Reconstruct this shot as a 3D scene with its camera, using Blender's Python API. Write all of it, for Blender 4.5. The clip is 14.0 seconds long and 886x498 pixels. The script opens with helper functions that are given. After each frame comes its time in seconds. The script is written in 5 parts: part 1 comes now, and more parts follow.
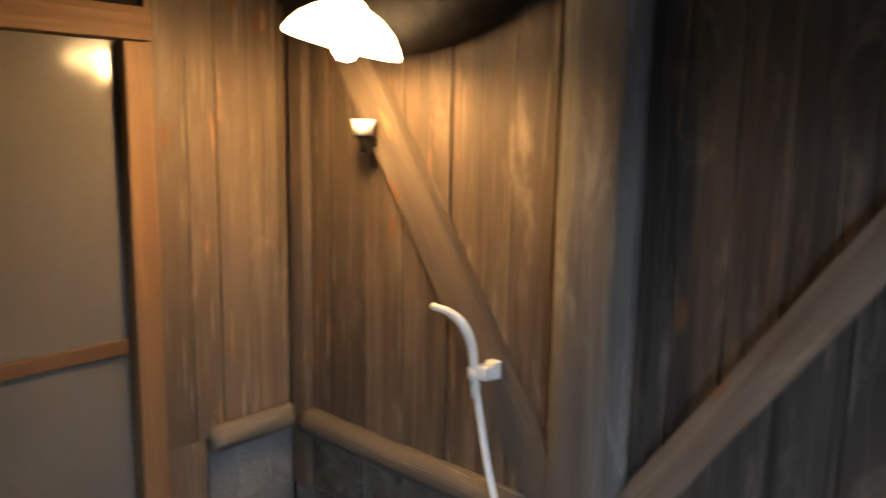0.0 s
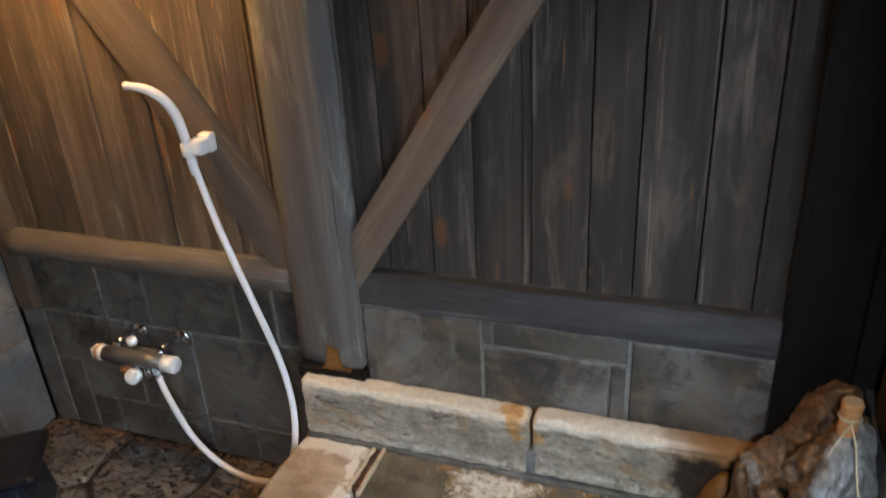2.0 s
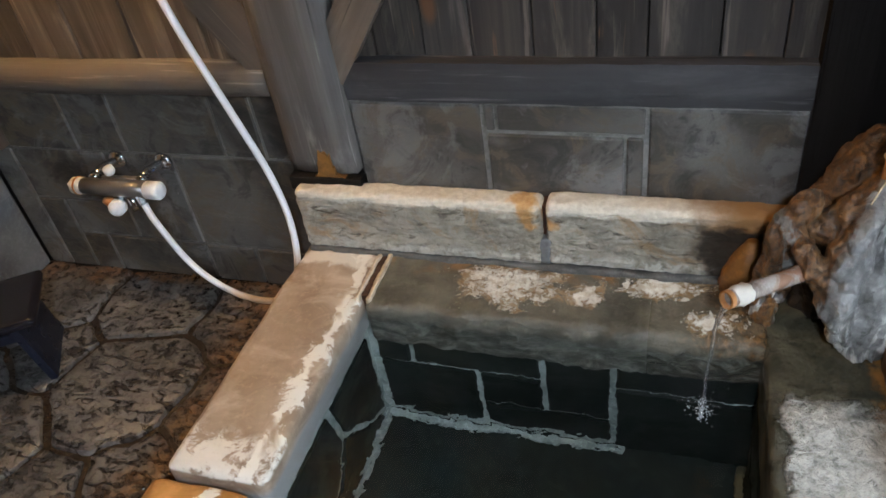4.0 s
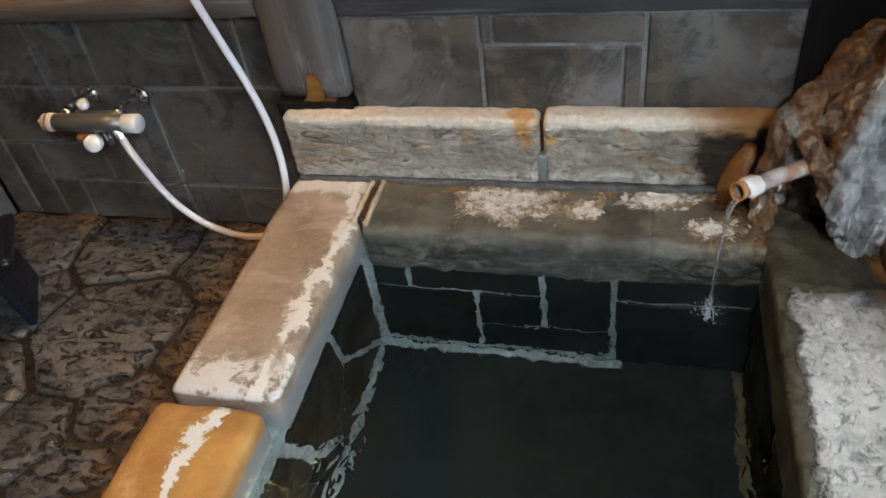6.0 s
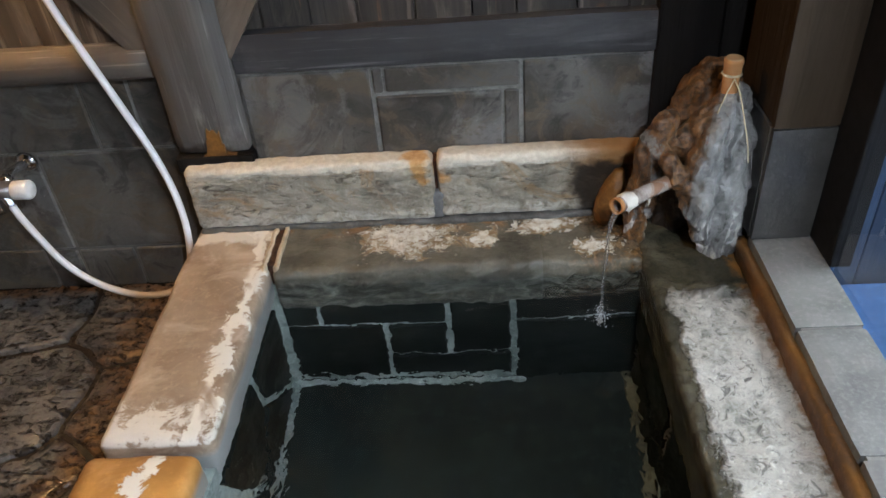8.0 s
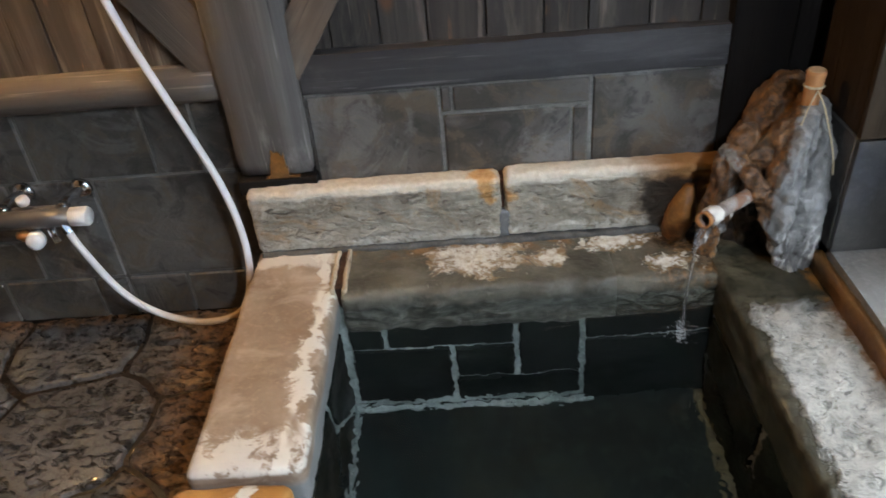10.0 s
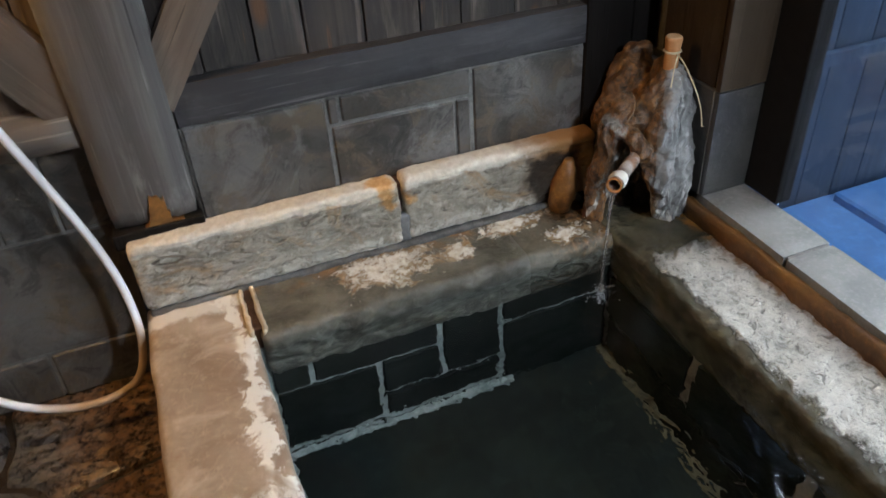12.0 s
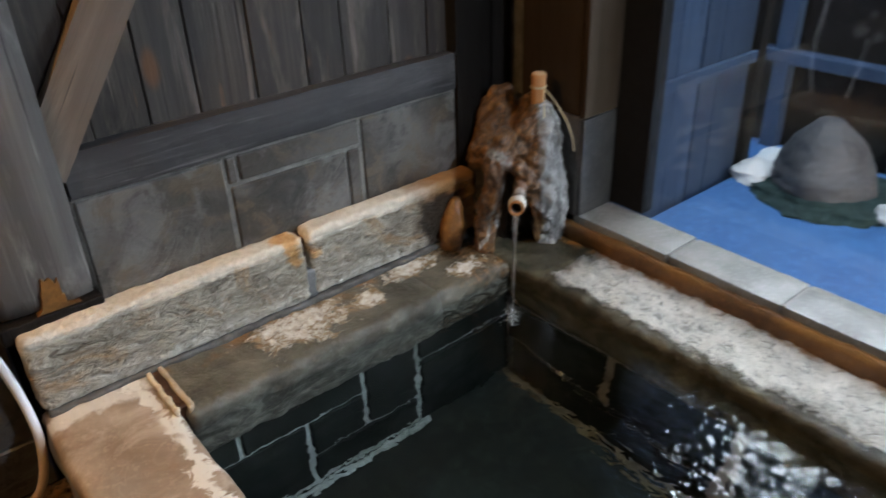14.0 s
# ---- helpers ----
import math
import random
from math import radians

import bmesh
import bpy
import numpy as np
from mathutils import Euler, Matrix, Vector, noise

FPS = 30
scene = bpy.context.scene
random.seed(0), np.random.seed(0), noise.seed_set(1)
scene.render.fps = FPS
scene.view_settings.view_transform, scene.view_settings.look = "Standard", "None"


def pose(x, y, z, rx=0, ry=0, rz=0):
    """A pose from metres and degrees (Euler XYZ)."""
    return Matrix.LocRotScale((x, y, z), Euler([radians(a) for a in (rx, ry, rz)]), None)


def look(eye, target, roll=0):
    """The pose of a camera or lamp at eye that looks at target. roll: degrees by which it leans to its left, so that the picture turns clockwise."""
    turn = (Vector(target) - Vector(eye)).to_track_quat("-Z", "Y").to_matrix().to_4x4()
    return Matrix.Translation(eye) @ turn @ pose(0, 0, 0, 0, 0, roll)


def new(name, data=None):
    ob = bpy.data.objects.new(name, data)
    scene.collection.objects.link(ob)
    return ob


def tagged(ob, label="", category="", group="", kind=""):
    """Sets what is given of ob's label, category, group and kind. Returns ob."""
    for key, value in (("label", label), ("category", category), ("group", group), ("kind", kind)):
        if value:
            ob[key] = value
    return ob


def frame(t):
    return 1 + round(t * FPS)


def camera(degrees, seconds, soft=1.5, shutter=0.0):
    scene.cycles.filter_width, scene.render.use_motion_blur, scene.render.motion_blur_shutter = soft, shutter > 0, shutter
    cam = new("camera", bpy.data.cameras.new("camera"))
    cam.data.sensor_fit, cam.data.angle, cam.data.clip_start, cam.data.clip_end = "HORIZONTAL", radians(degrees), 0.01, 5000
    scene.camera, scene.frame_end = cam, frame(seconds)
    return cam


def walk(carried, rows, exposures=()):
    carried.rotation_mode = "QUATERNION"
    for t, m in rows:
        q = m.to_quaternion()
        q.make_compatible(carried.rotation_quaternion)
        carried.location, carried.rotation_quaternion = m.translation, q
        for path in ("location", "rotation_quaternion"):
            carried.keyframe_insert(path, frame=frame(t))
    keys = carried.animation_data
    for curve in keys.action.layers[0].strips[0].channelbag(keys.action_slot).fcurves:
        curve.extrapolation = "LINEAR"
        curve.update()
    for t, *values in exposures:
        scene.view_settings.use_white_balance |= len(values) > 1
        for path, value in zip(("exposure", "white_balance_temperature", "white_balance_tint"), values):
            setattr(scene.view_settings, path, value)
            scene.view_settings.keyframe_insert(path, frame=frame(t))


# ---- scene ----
cam = camera(60.4, 14.0, shutter=0.5)
PATH = [
    (0, (0.8, -1.536, 1.74), (-0.51, -0.061, 1.413), 1.1),
    (0.5, (0.84, -1.555, 1.728), (-0.233, 0.087, 1.337), 0.5),
    (1, (0.836, -1.571, 1.697), (-0.03, 0.149, 1.156), -0.8),
    (1.5, (0.832, -1.555, 1.699), (0.109, 0.166, 0.979), -1.6),
    (2, (0.835, -1.55, 1.67), (0.195, 0.133, 0.799), -3.3),
    (2.5, (0.838, -1.555, 1.623), (0.245, 0.085, 0.643), -4.9),
    (3, (0.83, -1.531, 1.582), (0.315, 0.035, 0.449), -5.5),
    (3.5, (0.801, -1.499, 1.56), (0.298, -0.012, 0.32), -6.9),
    (4, (0.792, -1.476, 1.502), (0.195, -0.025, 0.262), -9.6),
    (6.5, (0.642, -1.648, 1.389), (0.285, -0.18, 0.079), -7.5),
    (7, (0.608, -1.716, 1.413), (0.452, -0.198, 0.121), -5.3),
    (7.5, (0.611, -1.727, 1.428), (0.482, -0.162, 0.19), -5.4),
    (10, (0.401, -1.714, 1.416), (0.312, -0.084, 0.26), -5.5),
    (10.5, (0.245, -1.711, 1.39), (0.23, -0.055, 0.268), -6.3),
    (11, (0.154, -1.678, 1.414), (0.349, -0.068, 0.243), -4.4),
    (11.5, (0.049, -1.655, 1.404), (0.509, -0.112, 0.217), -2.6),
    (12, (0.022, -1.621, 1.411), (0.563, -0.094, 0.238), -3.9),
    (12.5, (0.009, -1.534, 1.401), (0.621, 0.007, 0.282), -5.4),
    (13, (-0.016, -1.495, 1.341), (0.687, 0.035, 0.261), -6.1),
    (13.5, (-0.136, -1.482, 1.273), (0.724, -0.009, 0.228), -5.1),
    (14, (-0.274, -1.552, 1.33), (0.802, -0.189, 0.339), -2.3),
]
walk(cam, [(t, look(eye, target, roll)) for t, eye, target, roll in PATH], [(0, 0.98), (0.7, 1.08), (1.5, 1.1), (2.5, 1.15), (4, 1.2), (14, 1.2)])

# ---------------------------------------------------------------- light
world = bpy.data.worlds.new("sky")
scene.world = world
world.use_nodes = True
wt = world.node_tree
sky = wt.nodes.new("ShaderNodeTexSky")
sky.sky_type = "NISHITA"
sky.sun_disc = False
sky.sun_elevation = radians(25)
sky.sun_rotation = radians(200)
wt.links.new(sky.outputs[0], wt.nodes["Background"].inputs[0])
wt.nodes["Background"].inputs[1].default_value = 0.15

sun = new("sun", bpy.data.lights.new("sun", "SUN"))
sun.data.energy, sun.data.angle, sun.data.color = 0.5, radians(20), (0.55, 0.75, 1.0)
sun.matrix_world = look((6, 6, 9), (2, 0, 0))
LAMP = 270.0        # pendant bulb, emission strength
GLOW = 8.5        # its glass bell
FLOOD = 36.0       # unseen lamp added outside to light the room through the window
FILL = 330.0        # unseen fill lamp added behind the bath, emission strength

# ---------------------------------------------------------------- node helpers


class Nodes:
    def __init__(self, name):
        self.mat = bpy.data.materials.new(name)
        self.mat.use_nodes = True
        self.t = self.mat.node_tree
        self.b = self.t.nodes["Principled BSDF"]

    def put(self, kind, inputs=(), **props):
        n = self.t.nodes.new(kind)
        for k, v in props.items():
            if k == "op":
                n.operation = v
        for i, v in inputs:
            self.set(n.inputs[i], v)
        return n

    def set(self, socket, v):
        if isinstance(v, bpy.types.NodeSocket):
            self.t.links.new(v, socket)
        elif isinstance(v, (tuple, list)) and len(v) == 3 and socket.type == "RGBA":
            socket.default_value = (*v, 1)
        else:
            socket.default_value = v

    def obj(self):
        """Object coordinates, shifted at random from object to object."""
        c = self.t.nodes.new("ShaderNodeTexCoord").outputs["Object"]
        r = self.t.nodes.new("ShaderNodeObjectInfo").outputs["Random"]
        k = self.put("ShaderNodeVectorMath", [(0, (7.3, 3.1, 11.7))], op="SCALE")
        self.set(k.inputs["Scale"], r)
        return self.put("ShaderNodeVectorMath", [(0, c), (1, k.outputs[0])], op="ADD").outputs[0]

    def world(self):
        return self.t.nodes.new("ShaderNodeNewGeometry").outputs["Position"]

    def rand(self):
        return self.t.nodes.new("ShaderNodeObjectInfo").outputs["Random"]

    def scaled(self, v, s):
        return self.put("ShaderNodeVectorMath", [(0, v), (1, s)], op="MULTIPLY").outputs[0]

    def noise(self, v, scale, detail=4.0, rough=0.55, warp=0.0):
        n = self.put("ShaderNodeTexNoise", [("Vector", v), ("Scale", scale), ("Detail", detail), ("Roughness", rough), ("Distortion", warp)])
        return n.outputs[0]

    def voro(self, v, scale):
        return self.put("ShaderNodeTexVoronoi", [("Vector", v), ("Scale", scale)]).outputs["Distance"]

    def axis(self, v, i):
        return self.put("ShaderNodeSeparateXYZ", [(0, v)]).outputs[i]

    def math(self, op, a, b=0.0):
        return self.put("ShaderNodeMath", [(0, a), (1, b)], op=op).outputs[0]

    def step(self, v, lo, hi):
        n = self.put("ShaderNodeMapRange", [("Value", v), ("From Min", lo), ("From Max", hi)])
        n.interpolation_type = "SMOOTHSTEP"
        return n.outputs[0]

    def mix(self, f, a, b):
        n = self.t.nodes.new("ShaderNodeMix")
        n.data_type = "RGBA"
        self.set(n.inputs[0], f)
        self.set(n.inputs[6], a)
        self.set(n.inputs[7], b)
        return n.outputs[2]

    def finish(self, color, rough=0.6, bump=None, strength=0.4, dist=0.004, metal=0.0, spec=0.5, coat=0.0):
        self.set(self.b.inputs["Base Color"], color)
        self.set(self.b.inputs["Roughness"], rough)
        self.set(self.b.inputs["Metallic"], metal)
        self.set(self.b.inputs["Specular IOR Level"], spec)
        if coat:
            self.set(self.b.inputs["Coat Weight"], coat)
            self.set(self.b.inputs["Coat Roughness"], 0.12)
        if bump is not None:
            n = self.put("ShaderNodeBump", [("Height", bump), ("Strength", strength), ("Distance", dist)])
            self.set(self.b.inputs["Normal"], n.outputs[0])
        return self.mat


def wood(name, dark, mid, light, knots=True, rough=0.62, pale=0.5, spec=0.35):
    """Aged timber with the grain along local z."""
    m = Nodes(name)
    v = m.obj()
    grain = m.noise(m.scaled(v, (38, 38, 1.3)), 1.0, 6, 0.62, 0.8)
    broad = m.noise(m.scaled(v, (9, 9, 0.9)), 1.0, 3, 0.5, 0.4)
    worn = m.noise(m.scaled(v, (11, 11, 2.6)), 1.0, 6, 0.66, 0.5)
    c = m.mix(m.step(broad, 0.3, 0.7), dark, mid)
    c = m.mix(m.math("MULTIPLY", m.step(grain, 0.42, 0.8), 0.5), c, light)
    c = m.mix(m.math("MULTIPLY", m.step(worn, 0.52, 0.76), pale), c, tuple(min(1, q * 1.7 + 0.03) for q in light))
    c = m.mix(m.math("MULTIPLY", m.rand(), 0.75), c, tuple(q * 0.8 for q in dark))
    h = grain
    if knots:
        k = m.voro(m.scaled(v, (5.5, 5.5, 2.3)), 1.0)
        kn = m.math("SUBTRACT", 1.0, m.step(k, 0.045, 0.13))
        c = m.mix(m.math("MULTIPLY", kn, 0.7), c, (0.16, 0.066, 0.022))
    streak = m.step(m.noise(m.scaled(v, (64, 64, 2.4)), 1.0, 3, 0.6, 0.3), 0.6, 0.7)
    c = m.mix(m.math("MULTIPLY", streak, pale * 0.55), c, tuple(min(1, q * 1.9 + 0.03) for q in light))
    if knots:
        warm = m.step(m.noise(m.scaled(v, (27, 27, 2.6)), 1.0, 4, 0.6, 0.5), 0.63, 0.72)
        c = m.mix(m.math("MULTIPLY", warm, 0.6), c, (light[0] * 1.5, light[1] * 0.95, light[2] * 0.6))
    crack = m.step(m.noise(m.scaled(v, (70, 70, 1.0)), 1.0, 2, 0.4, 0.2), 0.31, 0.25)
    c = m.mix(m.math("MULTIPLY", crack, 0.7), c, tuple(q * 0.3 for q in dark))
    h = m.math("SUBTRACT", h, m.math("MULTIPLY", crack, 0.6))
    return m.finish(c, rough, h, 0.55, 0.006, spec=spec)


def stone(name, dark, light, scale=6.0, rough=0.6, bump=0.5, dist=0.006, spec=0.5, tint=None, tint_at=(0.58, 0.72)):
    m = Nodes(name)
    v = m.obj()
    big = m.noise(v, scale, 5, 0.6, 0.3)
    fine = m.noise(v, scale * 11, 5, 0.65)
    c = m.mix(m.step(big, 0.3, 0.7), dark, light)
    c = m.mix(m.math("MULTIPLY", m.step(fine, 0.45, 0.75), 0.5), c, tuple(q * 1.6 for q in light))
    if tint:
        c = m.mix(m.math("MULTIPLY", m.step(m.noise(v, scale * 0.7, 4, 0.6, 0.6), *tint_at), 0.85), c, tint)
    c = m.mix(m.math("MULTIPLY", m.rand(), 0.5), c, dark)
    c = m.mix(m.math("MULTIPLY", m.step(m.noise(v, scale * 0.45, 5, 0.65, 0.9), 0.54, 0.7), 0.5), c, tuple(q * 0.5 for q in dark))
    h = m.math("ADD", m.math("MULTIPLY", big, 0.6), m.math("MULTIPLY", fine, 0.6))
    return m.finish(c, m.mix(m.step(big, 0.35, 0.65), (rough,) * 3, (rough * 0.65,) * 3), h, bump, dist, spec=spec)


def plain(name, color, rough=0.4, metal=0.0, spec=0.5, wear=0.12):
    m = Nodes(name)
    n = m.noise(m.obj(), 40, 4)
    c = m.mix(m.math("MULTIPLY", n, wear * 2), color, tuple(q * 0.55 for q in color))
    return m.finish(c, m.math("ADD", m.math("MULTIPLY", n, 0.2), max(0.0, rough - 0.1)), n, 0.06, 0.002, metal=metal, spec=spec)


def glowing(name, color, strength):
    m = Nodes(name)
    m.set(m.b.inputs["Base Color"], (0.8, 0.8, 0.78))
    m.set(m.b.inputs["Emission Color"], color)
    m.set(m.b.inputs["Emission Strength"], strength)
    return m.mat


def slate():
    """Smooth riven slate, clouded brown and blue-grey, with pale lime spatter."""
    m = Nodes("slate")
    v = m.obj()
    cloud = m.noise(v, 3.2, 5, 0.6, 0.8)
    patch = m.noise(v, 10, 6, 0.66, 1.0)
    fine = m.noise(v, 60, 5, 0.65)
    rift = m.noise(m.scaled(v, (7, 7, 16)), 1.0, 5, 0.6, 1.2)
    c = m.mix(m.step(cloud, 0.4, 0.6), (0.05, 0.044, 0.037), (0.125, 0.118, 0.108))
    c = m.mix(m.math("MULTIPLY", m.step(patch, 0.5, 0.6), 0.7), c, (0.13, 0.1, 0.066))
    c = m.mix(m.math("MULTIPLY", m.step(patch, 0.46, 0.36), 0.75), c, (0.028, 0.027, 0.026))
    haze = m.step(m.noise(v, 4.5, 6, 0.7, 1.4), 0.52, 0.62)
    c = m.mix(m.math("MULTIPLY", haze, 0.55), c, (0.21, 0.205, 0.2))
    c = m.mix(m.math("MULTIPLY", m.step(m.noise(v, 95, 2, 0.5), 0.74, 0.78), m.math("MULTIPLY", haze, 0.8)), c, (0.45, 0.44, 0.42))
    c = m.mix(m.math("MULTIPLY", m.rand(), 0.4), c, (0.055, 0.05, 0.043))
    h = m.math("ADD", m.math("ADD", rift, m.math("MULTIPLY", patch, 0.5)), m.math("MULTIPLY", fine, 0.18))
    return m.finish(c, m.mix(m.step(patch, 0.35, 0.65), (0.5,) * 3, (0.3,) * 3), h, 0.7, 0.010)


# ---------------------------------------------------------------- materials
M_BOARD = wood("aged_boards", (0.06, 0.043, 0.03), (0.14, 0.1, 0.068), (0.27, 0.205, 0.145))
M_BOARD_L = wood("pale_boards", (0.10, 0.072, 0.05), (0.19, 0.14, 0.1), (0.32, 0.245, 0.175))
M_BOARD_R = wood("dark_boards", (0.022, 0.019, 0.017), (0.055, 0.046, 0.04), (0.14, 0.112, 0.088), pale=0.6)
M_POST = wood("post_timber", (0.085, 0.077, 0.07), (0.145, 0.132, 0.122), (0.27, 0.25, 0.232), knots=False)
M_BRACE = wood("brace_timber", (0.09, 0.068, 0.051), (0.145, 0.11, 0.085), (0.235, 0.182, 0.136), knots=True, pale=0.25)
M_RAIL = wood("rail_timber", (0.11, 0.09, 0.075), (0.18, 0.15, 0.125), (0.3, 0.26, 0.22), knots=False)
M_SILLBEAM = wood("sill_timber", (0.035, 0.034, 0.036), (0.07, 0.068, 0.07), (0.15, 0.145, 0.145), knots=False)
# Dark timber, halved to near-black to hold the spout corner's shade.
M_DARK = wood("dark_shade_timber", (0.007, 0.006, 0.0055), (0.014, 0.012, 0.0105), (0.028, 0.024, 0.02), knots=False, pale=0.1, spec=0.12)
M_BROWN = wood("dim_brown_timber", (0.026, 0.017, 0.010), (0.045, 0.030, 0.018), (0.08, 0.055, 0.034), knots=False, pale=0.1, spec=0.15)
M_CEIL = wood("ceiling_boards", (0.012, 0.009, 0.007), (0.025, 0.018, 0.013), (0.045, 0.033, 0.024))
M_DOORWOOD = wood("door_timber", (0.13, 0.07, 0.035), (0.22, 0.125, 0.062), (0.34, 0.21, 0.11), knots=False, pale=0.1)

M_TILE = slate()
# darker copy of the slate, with the window corner's shade in its colour
M_TILE_SHADE = stone("shaded_slate", (0.028, 0.026, 0.024), (0.07, 0.066, 0.06), 6, 0.45, 0.5, 0.006)
M_TILE_L = stone("grey_slate", (0.1, 0.102, 0.104), (0.2, 0.2, 0.195), 7, 0.55, 0.4, 0.004)
M_GROUT = stone("grout", (0.1, 0.096, 0.088), (0.24, 0.23, 0.21), 12, 0.8, 0.3, 0.003)
M_GROUT_D = stone("dark_grout", (0.05, 0.048, 0.044), (0.13, 0.125, 0.115), 14, 0.8, 0.3, 0.003)
M_GROUT_M = stone("grey_grout", (0.12, 0.12, 0.115), (0.24, 0.235, 0.225), 20, 0.8, 0.3, 0.003)
M_GROUT_W = stone("limed_grout", (0.13, 0.16, 0.15), (0.33, 0.37, 0.35), 9, 0.8, 0.3, 0.003)
M_SLOT = stone("rusty_joint", (0.03, 0.012, 0.006), (0.09, 0.035, 0.014), 30, 0.6, 0.6, 0.004)
M_LIP = stone("cream_lime", (0.42, 0.33, 0.22), (0.62, 0.53, 0.4), 20, 0.8, 0.5, 0.003)
M_YELLOW = stone("yellow_joint", (0.03, 0.028, 0.014), (0.09, 0.082, 0.042), 20, 0.8, 0.3, 0.003)
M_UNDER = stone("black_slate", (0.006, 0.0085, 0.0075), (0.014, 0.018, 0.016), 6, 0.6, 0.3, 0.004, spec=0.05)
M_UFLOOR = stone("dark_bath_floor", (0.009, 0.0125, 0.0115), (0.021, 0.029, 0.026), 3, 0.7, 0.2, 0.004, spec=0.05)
M_SILL = stone("pale_granite", (0.1, 0.097, 0.09), (0.19, 0.185, 0.172), 9, 0.5, 0.25, 0.003)
M_RUST = stone("rust_stained_stone", (0.06, 0.026, 0.008), (0.26, 0.115, 0.026), 5, 0.55, 0.5, 0.006)
M_BED = stone("joint_mortar", (0.018, 0.013, 0.009), (0.05, 0.036, 0.024), 9, 0.35, 0.6, 0.006, tint=(0.09, 0.045, 0.017), tint_at=(0.56, 0.72))


def coping_material():
    m = Nodes("limestone_coping")
    v = m.world()
    big = m.noise(v, 7, 5, 0.65, 0.6)
    fine = m.noise(v, 60, 5, 0.7)
    chip = m.noise(m.scaled(v, (15, 20, 38)), 1.0, 5, 0.68, 1.1)
    x0, z0 = m.axis(v, 0), m.axis(v, 2)
    c = m.mix(m.step(big, 0.32, 0.68), (0.27, 0.232, 0.175), (0.56, 0.5, 0.395))
    c = m.mix(m.math("MULTIPLY", m.step(fine, 0.42, 0.7), 0.55), c, (0.58, 0.53, 0.44))
    c = m.mix(m.math("MULTIPLY", m.step(m.noise(v, 6, 4, 0.6, 1.0), 0.54, 0.66), 0.75), c, (0.46, 0.29, 0.14))
    front = m.step(z0, 0.436, 0.424)
    c = m.mix(m.math("MULTIPLY", m.math("MULTIPLY", m.step(chip, 0.44, 0.35), front), 0.75), c, (0.12, 0.097, 0.07))
    c = m.mix(m.math("MULTIPLY", m.step(z0, 0.325, 0.295), m.step(m.noise(v, 30, 5, 0.7, 0.5), 0.4, 0.6)), c, (0.66, 0.62, 0.54))
    z = m.math("ADD", z0, m.math("MULTIPLY", m.math("SUBTRACT", m.noise(v, 22, 5, 0.7), 0.5), 0.05))
    # cream top edge, paler with the light from above put into the colour
    c = m.mix(m.math("MULTIPLY", m.step(z, 0.425, 0.437), 0.92), c, m.mix(m.step(fine, 0.35, 0.65), (0.62, 0.545, 0.43), (0.76, 0.69, 0.57)))
    x = m.math("ADD", x0, m.math("MULTIPLY", m.noise(v, 12, 4), 0.16))
    c = m.mix(m.math("MULTIPLY", m.step(x, 0.86, 1.0), 0.92), c, (0.34, 0.15, 0.03))
    orange = m.math("MULTIPLY", m.step(x, 0.485, 0.51), m.step(x, 0.58, 0.55))
    c = m.mix(m.math("MULTIPLY", m.math("MULTIPLY", orange, m.step(z, 0.375, 0.39)), 0.9), c, m.mix(m.step(fine, 0.3, 0.7), (0.5, 0.23, 0.06), (0.66, 0.38, 0.13)))
    # dark patch left of the spout rock: its cast shade put into the colour
    black = m.math("MULTIPLY", m.math("MULTIPLY", m.step(x, 0.88, 0.92), m.step(x, 1.08, 1.0)), m.step(z, 0.435, 0.41))
    c = m.mix(m.math("MULTIPLY", black, 0.92), c, (0.025, 0.019, 0.013))
    h = m.math("ADD", m.math("MULTIPLY", fine, 0.5), m.math("MULTIPLY", m.math("MULTIPLY", chip, 2.4), m.math("ADD", m.math("MULTIPLY", front, 0.85), 0.15)))
    return m.finish(c, 0.75, h, 1.0, 0.015)


